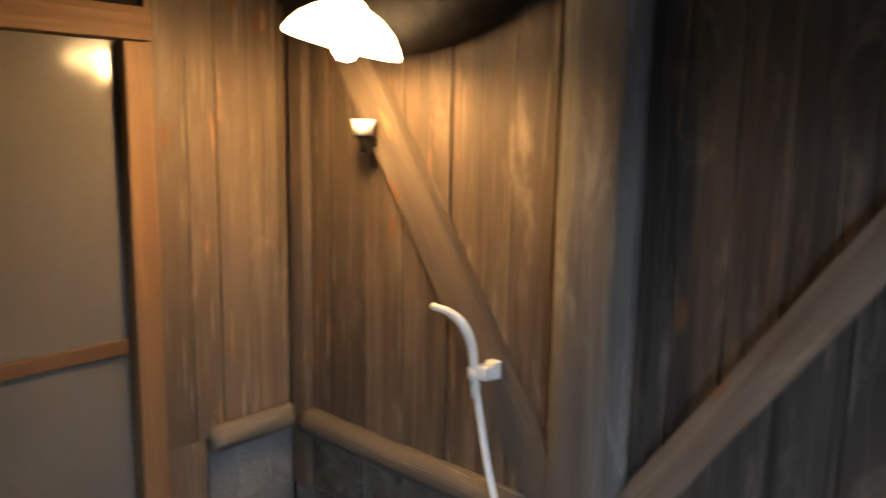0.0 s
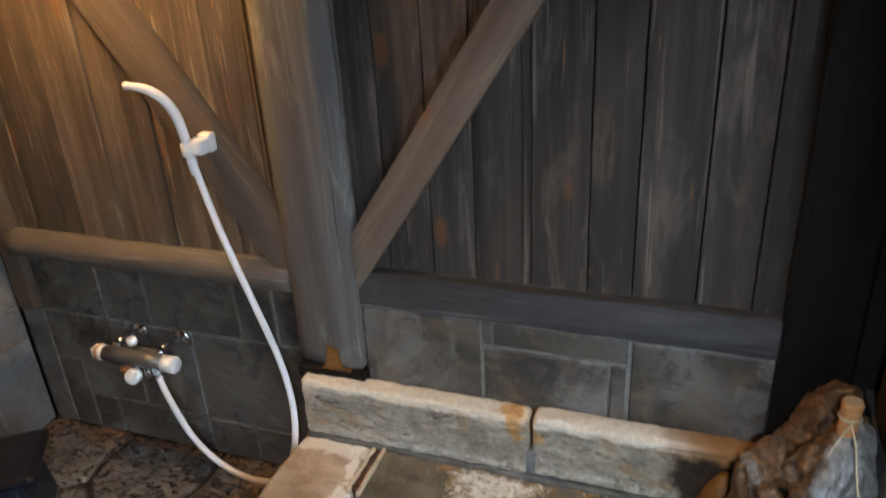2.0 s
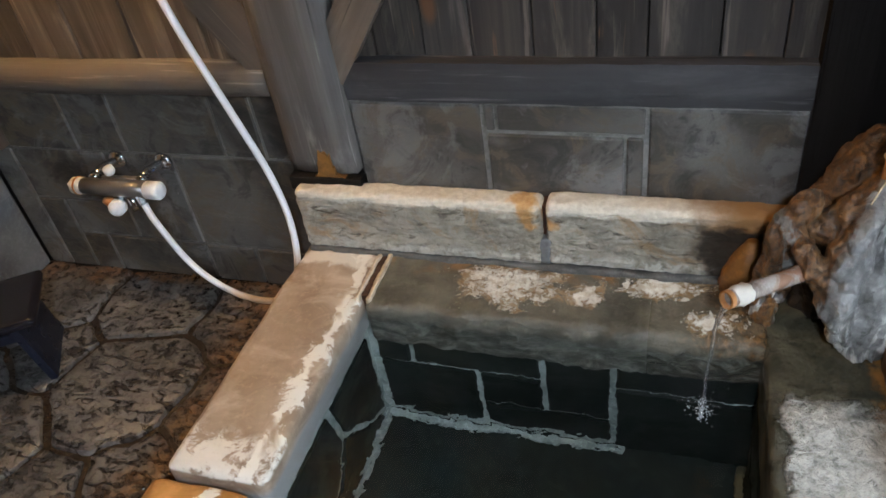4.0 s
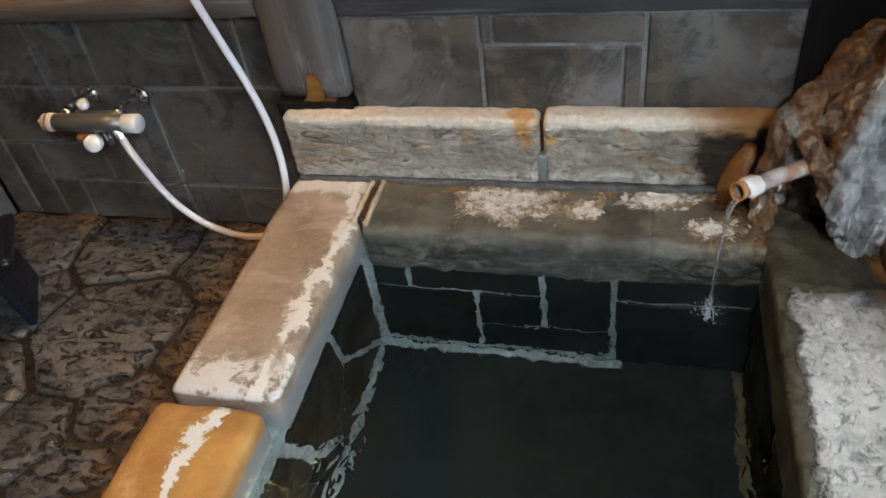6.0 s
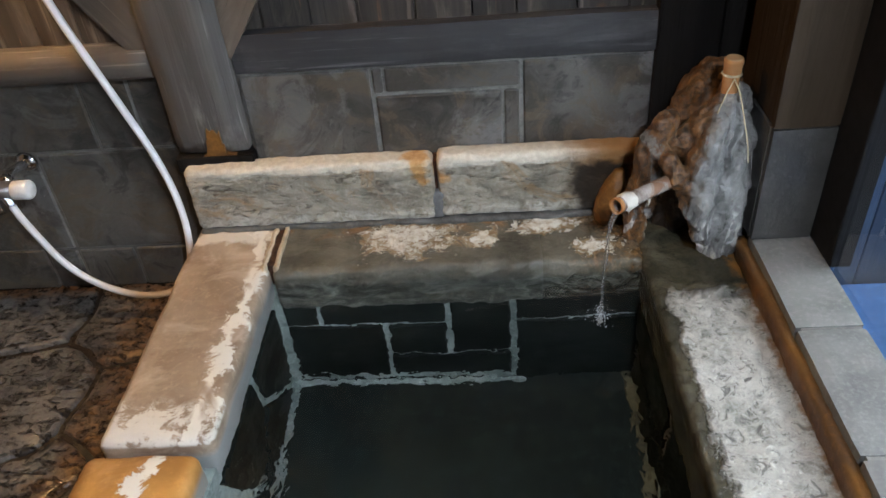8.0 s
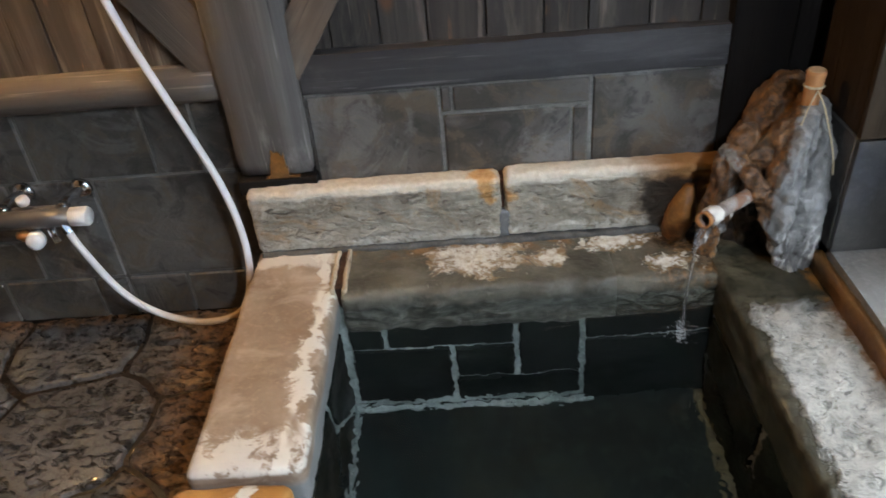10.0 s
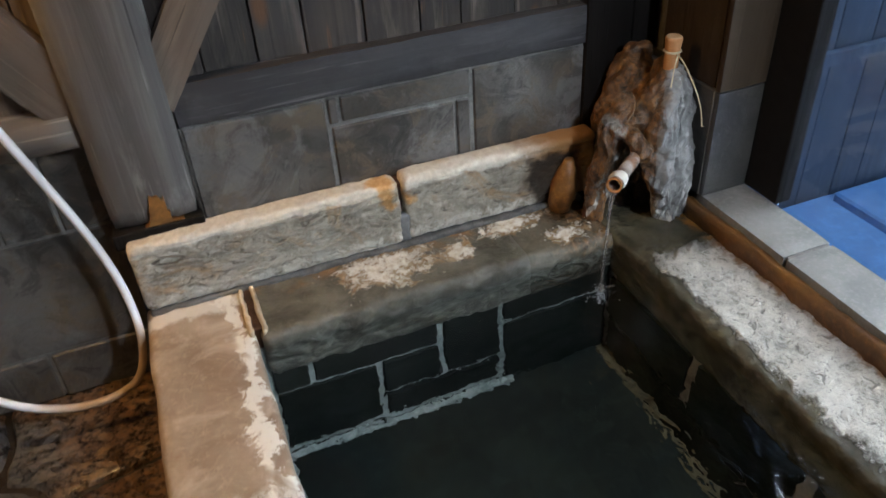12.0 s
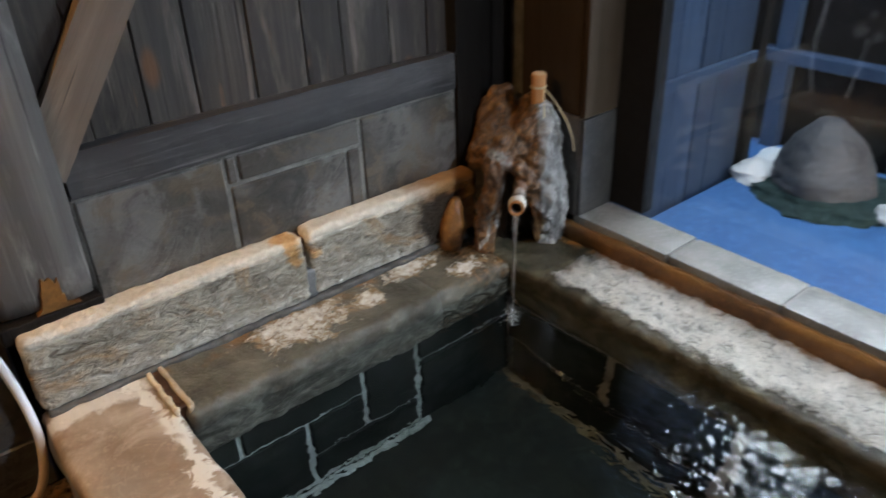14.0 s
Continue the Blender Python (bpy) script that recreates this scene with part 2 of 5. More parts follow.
def curb_material(name, dark, light, edge, wide=0.05, trickle=False):
    """Bath kerb: weathered stone with white lime along its inner edge."""
    m = Nodes(name)
    v = m.world()
    big = m.noise(v, 7, 5, 0.6, 0.5)
    fine = m.noise(v, 50, 5, 0.7)
    c = m.mix(m.step(big, 0.3, 0.7), dark, light)
    c = m.mix(m.math("MULTIPLY", m.step(fine, 0.5, 0.75), 0.4), c, tuple(min(1, q * 1.5) for q in light))
    film = m.step(m.noise(v, 6, 5, 0.65, 1.0), 0.48, 0.66)
    c = m.mix(m.math("MULTIPLY", film, 0.55), c, tuple(min(1, q * 1.25 + 0.1) for q in light))
    blush = m.step(m.noise(v, 9, 4, 0.6, 0.7), 0.58, 0.72)
    c = m.mix(m.math("MULTIPLY", blush, 0.5), c, (dark[0] * 1.05, dark[1] * 0.8, dark[2] * 0.6))
    ring = m.noise(v, 4.5, 3, 0.6, 1.6)
    c = m.mix(m.math("MULTIPLY", m.step(m.math("ABSOLUTE", m.math("SUBTRACT", ring, 0.5)), 0.02, 0.0), 0.12), c, tuple(q * 1.45 for q in light))
    wob = m.math("MULTIPLY", m.math("SUBTRACT", m.noise(m.scaled(v, (1, 1, 1)), 17, 6, 0.7, 0.5), 0.5), 0.15)
    slow = m.math("MULTIPLY", m.math("SUBTRACT", m.noise(v, 5.5, 2, 0.5), 0.5), 0.17 if trickle else 0.06)
    d = m.math("ADD", m.math("SUBTRACT", m.math("ADD", edge, slow), m.axis(v, 0)), wob)
    lime = m.math("MULTIPLY", m.step(d, wide, wide - 0.01), m.step(d, -0.004, 0.006))
    if not trickle:
        gap = m.step(m.noise(v, 8, 3, 0.6, 0.5), 0.36, 0.46)
        lime = m.math("MULTIPLY", lime, gap)
        y = m.math("ADD", m.axis(v, 1), m.math("MULTIPLY", wob, 0.5))
        ends = m.math("MAXIMUM", m.math("MULTIPLY", m.step(y, -0.135, -0.115), m.step(y, -0.07, -0.09)), m.math("MULTIPLY", m.step(y, -0.66, -0.70), m.step(m.noise(v, 20, 5, 0.7, 0.5), 0.42, 0.52)))
        lime = m.math("MAXIMUM", lime, m.math("MULTIPLY", ends, 0.75))
    lime = m.math("MULTIPLY", lime, m.step(m.axis(v, 2), 0.245, 0.252))
    c = m.mix(m.math("MULTIPLY", lime, m.step(fine, 0.15, 0.42)), c, (0.74, 0.71, 0.64))
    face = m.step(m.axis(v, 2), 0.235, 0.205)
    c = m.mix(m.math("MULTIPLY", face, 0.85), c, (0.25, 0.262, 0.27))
    h = m.math("ADD", m.math("ADD", big, m.math("MULTIPLY", fine, 0.4)), m.math("MULTIPLY", lime, 0.5))
    return m.finish(c, 0.6, h, 0.5, 0.006)


def back_curb_material():
    m = Nodes("wet_back_kerb")
    v = m.world()
    big = m.noise(v, 8, 5, 0.6, 0.5)
    fine = m.noise(v, 55, 5, 0.7)
    x, y, z = (m.axis(v, i) for i in range(3))
    top = m.step(z, 0.235, 0.25)
    c = m.mix(m.step(big, 0.3, 0.7), (0.055, 0.05, 0.036), (0.15, 0.138, 0.105))
    c = m.mix(m.math("MULTIPLY", m.step(fine, 0.45, 0.75), 0.4), c, (0.22, 0.2, 0.16))

    def spread(cx, cy, rx, ry):
        """A soft oval round one lime spill: 1 in its middle, 0 at its rim."""
        a = m.math("DIVIDE", m.math("SUBTRACT", x, cx), rx)
        d = m.math("DIVIDE", m.math("SUBTRACT", y, cy), ry)
        return m.math("SUBTRACT", 1.0, m.math("SQRT", m.math("ADD", m.math("MULTIPLY", a, a), m.math("MULTIPLY", d, d))))

    crumb = m.noise(v, 48, 6, 0.78, 0.4)
    patch = m.noise(v, 17, 4, 0.65, 0.7)
    spill = m.math("MAXIMUM", m.math("MAXIMUM", spread(0.385, -0.13, 0.17, 0.115), spread(0.58, -0.15, 0.07, 0.05)), m.math("MAXIMUM", spread(0.76, -0.095, 0.17, 0.06), spread(0.88, -0.2, 0.1, 0.05)))
    tan = m.math("ADD", spill, m.math("MULTIPLY", m.math("SUBTRACT", patch, 0.5), 2.4))
    c = m.mix(m.math("MULTIPLY", m.math("MULTIPLY", m.step(tan, 0.25, 0.5), top), 0.8), c, m.mix(m.step(fine, 0.35, 0.65), (0.34, 0.2, 0.085), (0.5, 0.4, 0.26)))
    white = m.math("ADD", m.math("ADD", m.math("MULTIPLY", spill, 0.9), m.math("MULTIPLY", m.math("SUBTRACT", crumb, 0.5), 3.0)), m.math("MULTIPLY", m.math("SUBTRACT", patch, 0.5), 1.4))
    white = m.math("MULTIPLY", m.step(white, 0.40, 0.58), top)
    rust = m.math("MULTIPLY", m.step(m.noise(v, 13, 5, 0.6, 0.6), 0.5, 0.64), m.math("MULTIPLY", m.step(y, -0.15, -0.06), top))
    c = m.mix(m.math("MULTIPLY", rust, 0.6), c, (0.34, 0.16, 0.04))
    c = m.mix(m.math("MULTIPLY", m.step(x, 0.74, 0.95), m.math("ADD", 0.35, m.math("MULTIPLY", m.step(patch, 0.45, 0.6), 0.5))), c, m.mix(m.step(fine, 0.4, 0.65), (0.05, 0.03, 0.013), (0.2, 0.098, 0.03)))
    c = m.mix(white, c, m.mix(m.step(fine, 0.35, 0.6), (0.56, 0.48, 0.36), (0.8, 0.77, 0.69)))
    vein = m.noise(m.scaled(v, (11, 11, 22)), 1.0, 6, 0.72, 1.5)
    c = m.mix(m.math("MULTIPLY", m.step(z, 0.238, 0.21), 0.85), c, m.mix(m.step(vein, 0.42, 0.66), (0.03, 0.03, 0.024), (0.16, 0.158, 0.135)))
    h = m.math("ADD", m.math("ADD", big, m.math("MULTIPLY", fine, 0.5)), m.math("ADD", m.math("MULTIPLY", white, 0.5), m.math("MULTIPLY", vein, 0.8)))
    return m.finish(c, m.mix(m.step(x, 0.6, 0.85), (0.42,) * 3, (0.16,) * 3), h, 0.9, 0.009)


def crust_material():
    m = Nodes("white_lime_crust")
    v = m.world()
    big = m.noise(v, 9, 6, 0.65, 0.6)
    fine = m.noise(v, 70, 5, 0.7)
    lump = m.noise(v, 34, 6, 0.7, 1.1)
    c = m.mix(m.step(big, 0.35, 0.65), (0.29, 0.275, 0.235), (0.63, 0.595, 0.525))
    c = m.mix(m.math("MULTIPLY", m.step(fine, 0.35, 0.6), 0.5), c, (0.73, 0.69, 0.615))
    c = m.mix(m.math("MULTIPLY", m.step(lump, 0.46, 0.36), 0.8), c, (0.14, 0.135, 0.115))
    x, y = m.axis(v, 0), m.axis(v, 1)
    wob = m.math("MULTIPLY", m.math("SUBTRACT", m.noise(v, 15, 5, 0.7), 0.5), 0.11)
    wet = m.math("MAXIMUM", m.step(m.math("ADD", y, wob), -0.43, -0.37), m.step(m.math("ADD", x, wob), 1.022, 0.998))
    c = m.mix(wet, c, m.mix(m.step(big, 0.35, 0.7), (0.036, 0.033, 0.022), (0.095, 0.086, 0.058)))
    c = m.mix(m.math("MULTIPLY", m.step(m.math("ADD", x, wob), 1.165, 1.195), 0.95), c, (0.22, 0.1, 0.025))
    h = m.math("MULTIPLY", m.math("ADD", m.math("MULTIPLY", lump, 2.0), m.math("ADD", fine, big)), m.math("SUBTRACT", 1.0, m.math("MULTIPLY", wet, 0.8)))
    return m.finish(c, m.mix(wet, (0.75,) * 3, (0.2,) * 3), h, 0.9, 0.014)


def flag_material():
    m = Nodes("wet_flagstone")
    v = m.world()
    big = m.noise(v, 5, 5, 0.6, 0.4)
    fine = m.noise(v, 45, 6, 0.7)
    pit = m.noise(m.scaled(v, (1, 1.7, 1)), 24, 4, 0.6, 0.9)
    c = m.mix(m.step(big, 0.3, 0.7), (0.07, 0.067, 0.064), (0.17, 0.165, 0.158))
    c = m.mix(m.math("MULTIPLY", m.step(fine, 0.5, 0.75), 0.4), c, (0.3, 0.29, 0.275))
    c = m.mix(m.math("MULTIPLY", m.step(pit, 0.47, 0.39), m.step(m.noise(v, 5, 2), 0.36, 0.46)), c, (0.03, 0.026, 0.023))
    wob = m.math("MULTIPLY", m.math("SUBTRACT", m.noise(v, 9, 5, 0.6), 0.5), 0.35)
    rust = m.math("MAXIMUM", m.step(m.math("ADD", m.axis(v, 0), wob), -0.53, -0.37), m.step(m.math("ADD", m.axis(v, 1), wob), -0.06, 0.06))
    c = m.mix(m.math("MULTIPLY", rust, 0.85), c, m.mix(m.step(fine, 0.4, 0.65), (0.06, 0.028, 0.009), (0.26, 0.12, 0.032)))
    c = m.mix(m.math("MULTIPLY", m.rand(), 0.3), c, (0.07, 0.06, 0.05))
    h = m.math("ADD", m.math("MULTIPLY", fine, 0.3), m.math("ADD", big, m.math("MULTIPLY", m.step(pit, 0.36, 0.5), 0.9)))
    return m.finish(c, m.mix(m.step(fine, 0.35, 0.6), (0.2,) * 3, (0.4,) * 3), h, 1.0, 0.012, coat=0.2)


def rock_material():
    m = Nodes("spout_rock")
    v = m.world()
    big = m.noise(m.scaled(v, (11, 11, 7)), 1.0, 6, 0.65, 0.9)
    fine = m.noise(v, 70, 5, 0.7)
    streak = m.noise(m.scaled(v, (26, 26, 7)), 1.0, 5, 0.65, 1.0)
    x, y, z = (m.axis(v, i) for i in range(3))
    u = m.math("SUBTRACT", m.math("MULTIPLY", x, 0.778), m.math("MULTIPLY", y, 0.628))
    u = m.math("ADD", u, m.math("MULTIPLY", m.math("SUBTRACT", streak, 0.5), 0.10))
    c = m.mix(m.step(big, 0.32, 0.68), (0.11, 0.108, 0.104), (0.245, 0.24, 0.23))
    c = m.mix(m.math("MULTIPLY", m.step(fine, 0.52, 0.72), 0.45), c, (0.4, 0.39, 0.37))
    brown = m.mix(m.step(fine, 0.35, 0.68), (0.03, 0.014, 0.006), (0.19, 0.085, 0.024))
    brown = m.mix(m.step(streak, 0.5, 0.68), brown, (0.3, 0.14, 0.04))
    rusty = m.step(u, 1.008, 0.994)
    back = m.step(m.math("ADD", y, m.math("MULTIPLY", m.math("SUBTRACT", streak, 0.5), 0.08)), -0.16, -0.14)
    bare = m.math("MULTIPLY", m.step(m.noise(m.scaled(v, (20, 20, 9)), 1.0, 4, 0.6, 0.7), 0.54, 0.61), m.math("MULTIPLY", m.step(u, 0.93, 0.915), m.step(y, -0.15, -0.18)))
    rusty = m.math("MAXIMUM", m.math("MULTIPLY", rusty, m.math("SUBTRACT", 1.0, bare)), back)
    c = m.mix(m.math("MULTIPLY", rusty, 0.95), c, brown)
    foot = m.math("MULTIPLY", m.step(z, 0.40, 0.37), m.step(streak, 0.48, 0.58))
    c = m.mix(m.math("MULTIPLY", m.math("MULTIPLY", foot, m.math("SUBTRACT", 1.0, rusty)), 0.85), c, (0.58, 0.56, 0.52))
    c = m.mix(m.math("MULTIPLY", m.step(streak, 0.40, 0.33), 0.75), c, (0.02, 0.014, 0.01))
    # the hollow's shade, put into the rock's colour as near-black
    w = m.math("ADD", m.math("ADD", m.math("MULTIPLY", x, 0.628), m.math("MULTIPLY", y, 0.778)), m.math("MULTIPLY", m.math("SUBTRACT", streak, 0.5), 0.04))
    hollow_shade = m.math("MULTIPLY", m.math("MULTIPLY", m.step(w, 0.498, 0.515), m.step(z, 0.49, 0.45)), m.step(u, 1.012, 0.995))
    c = m.mix(m.math("MULTIPLY", hollow_shade, 0.95), c, (0.008, 0.007, 0.006))
    h = m.math("ADD", m.math("ADD", big, m.math("MULTIPLY", fine, 0.6)), m.math("MULTIPLY", streak, 1.0))
    return m.finish(c, m.mix(m.step(fine, 0.4, 0.65), (0.3,) * 3, (0.55,) * 3), h, 0.9, 0.010)


def water_material():
    m = Nodes("bath_water")
    v = m.world()
    h = m.math("ADD", m.noise(v, 9, 2, 0.5, 0.4), m.math("MULTIPLY", m.noise(v, 28, 2, 0.5, 0.3), 0.35))
    lively = m.math("MULTIPLY", m.step(m.axis(v, 1), -0.55, -1.0), m.noise(m.scaled(v, (42, 27, 1)), 1.0, 1, 0.4, 0.6))
    h = m.math("ADD", h, m.math("MULTIPLY", lively, 1.35))
    m.finish((0.86, 0.93, 0.92), 0.0, h, 0.16, 0.02)
    m.set(m.b.inputs["Transmission Weight"], 1.0)
    m.set(m.b.inputs["IOR"], 1.33)
    return m.mat


def stream_material():
    m = Nodes("running_water")
    n = m.noise(m.scaled(m.world(), (60, 60, 14)), 1.0, 3)
    m.finish((0.97, 0.98, 0.98), 0.04, n, 0.6, 0.008)
    m.set(m.b.inputs["Transmission Weight"], 0.97)
    m.set(m.b.inputs["IOR"], 1.33)
    return m.mat


def hose_material():
    m = Nodes("white_hose")
    v = m.world()
    n = m.noise(v, 30, 3)
    stain = m.math("MULTIPLY", m.step(m.math("ADD", m.axis(v, 0), m.math("MULTIPLY", n, 0.06)), -0.46, -0.34), m.step(m.axis(v, 2), 0.30, 0.22))
    c = m.mix(m.math("MULTIPLY", stain, 0.85), m.mix(n, (0.82, 0.82, 0.84), (0.88, 0.88, 0.9)), (0.48, 0.3, 0.13))
    return m.finish(c, 0.35, n, 0.05, 0.001)


M_COPING = coping_material()
M_CURB_A = curb_material("beige_kerb", (0.225, 0.155, 0.102), (0.37, 0.28, 0.2), 0.024, 0.042)
M_CURB_B = curb_material("orange_kerb", (0.33, 0.15, 0.035), (0.46, 0.225, 0.055), -0.045, 0.042, True)
M_BACKCURB = back_curb_material()
M_CRUST = crust_material()
M_FLAG = flag_material()
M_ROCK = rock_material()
M_WATER = water_material()
M_STREAM = stream_material()
M_HOSE = hose_material()
M_WHITE = plain("white_plastic", (0.86, 0.86, 0.86), 0.3, wear=0.05)
M_CREAM = plain("aged_white_plastic", (0.72, 0.66, 0.56), 0.4)
M_GREYMETAL = plain("dull_grey_metal", (0.2, 0.19, 0.18), 0.35, 0.6)
M_CHROME = plain("chrome", (0.75, 0.78, 0.8), 0.14, 1.0)
M_COPPER = plain("rusted_copper", (0.55, 0.25, 0.09), 0.4, 0.4)
M_PIPE = stone("limed_rusty_pipe", (0.16, 0.12, 0.1), (0.62, 0.56, 0.5), 22, 0.22, 0.9, 0.005, tint=(0.36, 0.15, 0.06), tint_at=(0.56, 0.66))
M_LIMEWHITE = plain("white_lime", (0.68, 0.63, 0.55), 0.5, wear=0.3)
M_CORK = plain("cork_peg", (0.42, 0.2, 0.075), 0.7)
M_CUT = plain("sawn_end", (0.5, 0.33, 0.18), 0.75, wear=0.3)
M_TWINE = plain("straw_twine", (0.46, 0.38, 0.24), 0.8)
M_BLACK = plain("black_lacquer", (0.012, 0.012, 0.017), 0.22)
M_NAVY = plain("dark_plastic", (0.014, 0.017, 0.03), 0.3)
M_IRON = plain("black_frame", (0.005, 0.005, 0.0055), 0.75, spec=0.2)
M_PANEL = plain("glazed_panel", (0.13, 0.12, 0.112), 0.13)
M_ALU = plain("bronze_rail", (0.16, 0.085, 0.045), 0.35, 0.3)
M_SHADE = glowing("glowing_glass_bell", (1.0, 0.64, 0.30), GLOW)
M_BULB = glowing("warm_bulb", (1.0, 0.56, 0.20), LAMP)
M_GARDENLAMP = glowing("cold_garden_lamp", (0.76, 0.89, 1.0), 22.0)
M_FLOOD = glowing("added_flood_lamp", (0.8, 0.94, 1.1), FLOOD)
M_FILL_LAMP = glowing("fill_lamp_glow", (0.85, 0.95, 1.1), FILL)
M_SNOW = stone("blue_sheeting", (0.045, 0.14, 0.35), (0.08, 0.21, 0.46), 2, 0.5, 0.2, 0.01)
M_FENCE = wood("garden_fence", (0.02, 0.042, 0.085), (0.034, 0.066, 0.125), (0.055, 0.095, 0.165), knots=False, pale=0.2)
M_BOULDER = stone("garden_boulder", (0.06, 0.06, 0.065), (0.1, 0.1, 0.105), 4, 0.7, 0.5, 0.02)
M_FOAM = plain("white_lime_lump", (0.8, 0.82, 0.82), 0.6)
M_BUBBLE = plain("pale_bubbles", (0.3, 0.32, 0.33), 0.3)
M_MOSS = stone("moss", (0.01, 0.03, 0.03), (0.02, 0.055, 0.05), 15, 0.9, 0.8, 0.02)


def glass_material():
    m = Nodes("window_glass")
    m.finish((1, 1, 1), 0.0)
    m.set(m.b.inputs["Transmission Weight"], 1.0)
    m.set(m.b.inputs["IOR"], 1.45)
    return m.mat


M_GLASS = glass_material()

# ---------------------------------------------------------------- mesh helpers


def part(name, bm, material, parent=None, label="", at=None, smooth=False):
    """Links a bmesh as one mesh object, under a thing or part if given."""
    me = bpy.data.meshes.new(name)
    bmesh.ops.recalc_face_normals(bm, faces=bm.faces)
    bm.to_mesh(me)
    bm.free()
    me.materials.append(material)
    if smooth:
        for p in me.polygons:
            p.use_smooth = True
    ob = new(name, me)
    if at is not None:
        ob.matrix_world = at
    if parent is not None:
        ob.parent = parent
        ob.matrix_parent_inverse = parent.matrix_basis.inverted()
    if label:
        ob["label"] = label
    return ob


def thing(name, label, category, x=0, y=0, z=0, group="", kind=""):
    ob = new(name)
    ob.empty_display_size = 0.05
    ob.location = (x, y, z)
    bpy.context.view_layer.update()
    return tagged(ob, label, category, group, kind)


def box(x0, x1, y0, y1, z0, z1, bevel=0.0, segments=2):
    bm = bmesh.new()
    m = Matrix.Translation(((x0 + x1) / 2, (y0 + y1) / 2, (z0 + z1) / 2)) @ Matrix.Diagonal((x1 - x0, y1 - y0, z1 - z0, 1))
    bmesh.ops.create_cube(bm, size=1, matrix=m)
    if bevel:
        bmesh.ops.bevel(bm, geom=bm.edges[:], offset=bevel, segments=segments, profile=0.5, affect="EDGES")
    return bm


def rough(bm, amp, scale, seed=0, only=None):
    """Pushes the vertices about by smooth noise."""
    off = Vector((seed * 3.7, seed * 1.9, seed * 5.3))
    for v in bm.verts:
        if only is None or only(v.co):
            n = noise.noise_vector((v.co + off) * scale) + 0.5 * noise.noise_vector((v.co + off) * scale * 2.3)
            v.co += n * amp
    return bm


def block(x0, x1, y0, y1, z0, z1, step=0.03, bevel=0.012, amp=0.004, scale=9, seed=0):
    """A hewn stone block: a fine grid box with worn, uneven edges."""
    dims = [x1 - x0, y1 - y0, z1 - z0]
    low = Vector((x0, y0, z0))
    bm = bmesh.new()
    n = [max(2, int(round(d / step))) for d in dims]
    index = {}

    def vert(i, j, k):
        key = (i, j, k)
        if key not in index:
            p = Vector((low.x + dims[0] * i / n[0], low.y + dims[1] * j / n[1], low.z + dims[2] * k / n[2]))
            c = Vector([min(max(p[a], low[a] + bevel), low[a] + dims[a] - bevel) for a in range(3)])
            d = p - c
            if d.length > bevel:
                p = c + d.normalized() * bevel
            index[key] = bm.verts.new(p)
        return index[key]

    for a, b, c in ((0, 1, 2), (1, 2, 0), (2, 0, 1)):
        for side in (0, n[c]):
            for i in range(n[a]):
                for j in range(n[b]):
                    q = []
                    for di, dj in ((0, 0), (1, 0), (1, 1), (0, 1)):
                        key = [0, 0, 0]
                        key[a], key[b], key[c] = i + di, j + dj, side
                        q.append(vert(*key))
                    bm.faces.new(q)
    return rough(bm, amp, scale, seed)


def cyl(p, q, r0, r1=None, seg=20, rings=1, caps=True):
    """A straight round bar from p to q."""
    return tube([Vector(p).lerp(Vector(q), i / rings) for i in range(rings + 1)], [r0 + ((r0 if r1 is None else r1) - r0) * i / rings for i in range(rings + 1)], seg, caps)


def tube(points, radii, seg=14, caps=True, flat=1.0):
    pts = [Vector(p) for p in points]
    if not isinstance(radii, (list, tuple)):
        radii = [radii] * len(pts)
    bm = bmesh.new()
    rows = []
    side = None
    for i, p in enumerate(pts):
        d = (pts[min(i + 1, len(pts) - 1)] - pts[max(i - 1, 0)]).normalized()
        if side is None:
            side = d.orthogonal().normalized()
        side = (side - d * side.dot(d)).normalized()
        up = d.cross(side)
        rows.append([bm.verts.new(p + (side * math.cos(a) + up * flat * math.sin(a)) * radii[i]) for a in (2 * math.pi * k / seg for k in range(seg))])
    for a, b in zip(rows, rows[1:]):
        for k in range(seg):
            bm.faces.new((a[k], a[(k + 1) % seg], b[(k + 1) % seg], b[k]))
    if caps:
        bm.faces.new(rows[0])
        bm.faces.new(rows[-1])
    return bm


def smooth_line(points, n=10):
    """Catmull-Rom through the points."""
    p = [Vector(q) for q in points]
    p = [2 * p[0] - p[1]] + p + [2 * p[-1] - p[-2]]
    out = []
    for a, b, c, d in zip(p, p[1:], p[2:], p[3:]):
        for i in range(n):
            t = i / n
            out.append(0.5 * (2 * b + (c - a) * t + (2 * a - 5 * b + 4 * c - d) * t * t + (3 * b - a - 3 * c + d) * t ** 3))
    return out + [p[-2]]


def merge(*bms):
    out = bmesh.new()
    for b in bms:
        me = bpy.data.meshes.new("scratch")
        b.to_mesh(me)
        b.free()
        out.from_mesh(me)
        bpy.data.meshes.remove(me)
    return out


def structure(name, bm, material, label, category):
    return tagged(part(name, bm, material), label, category, "", "structure")


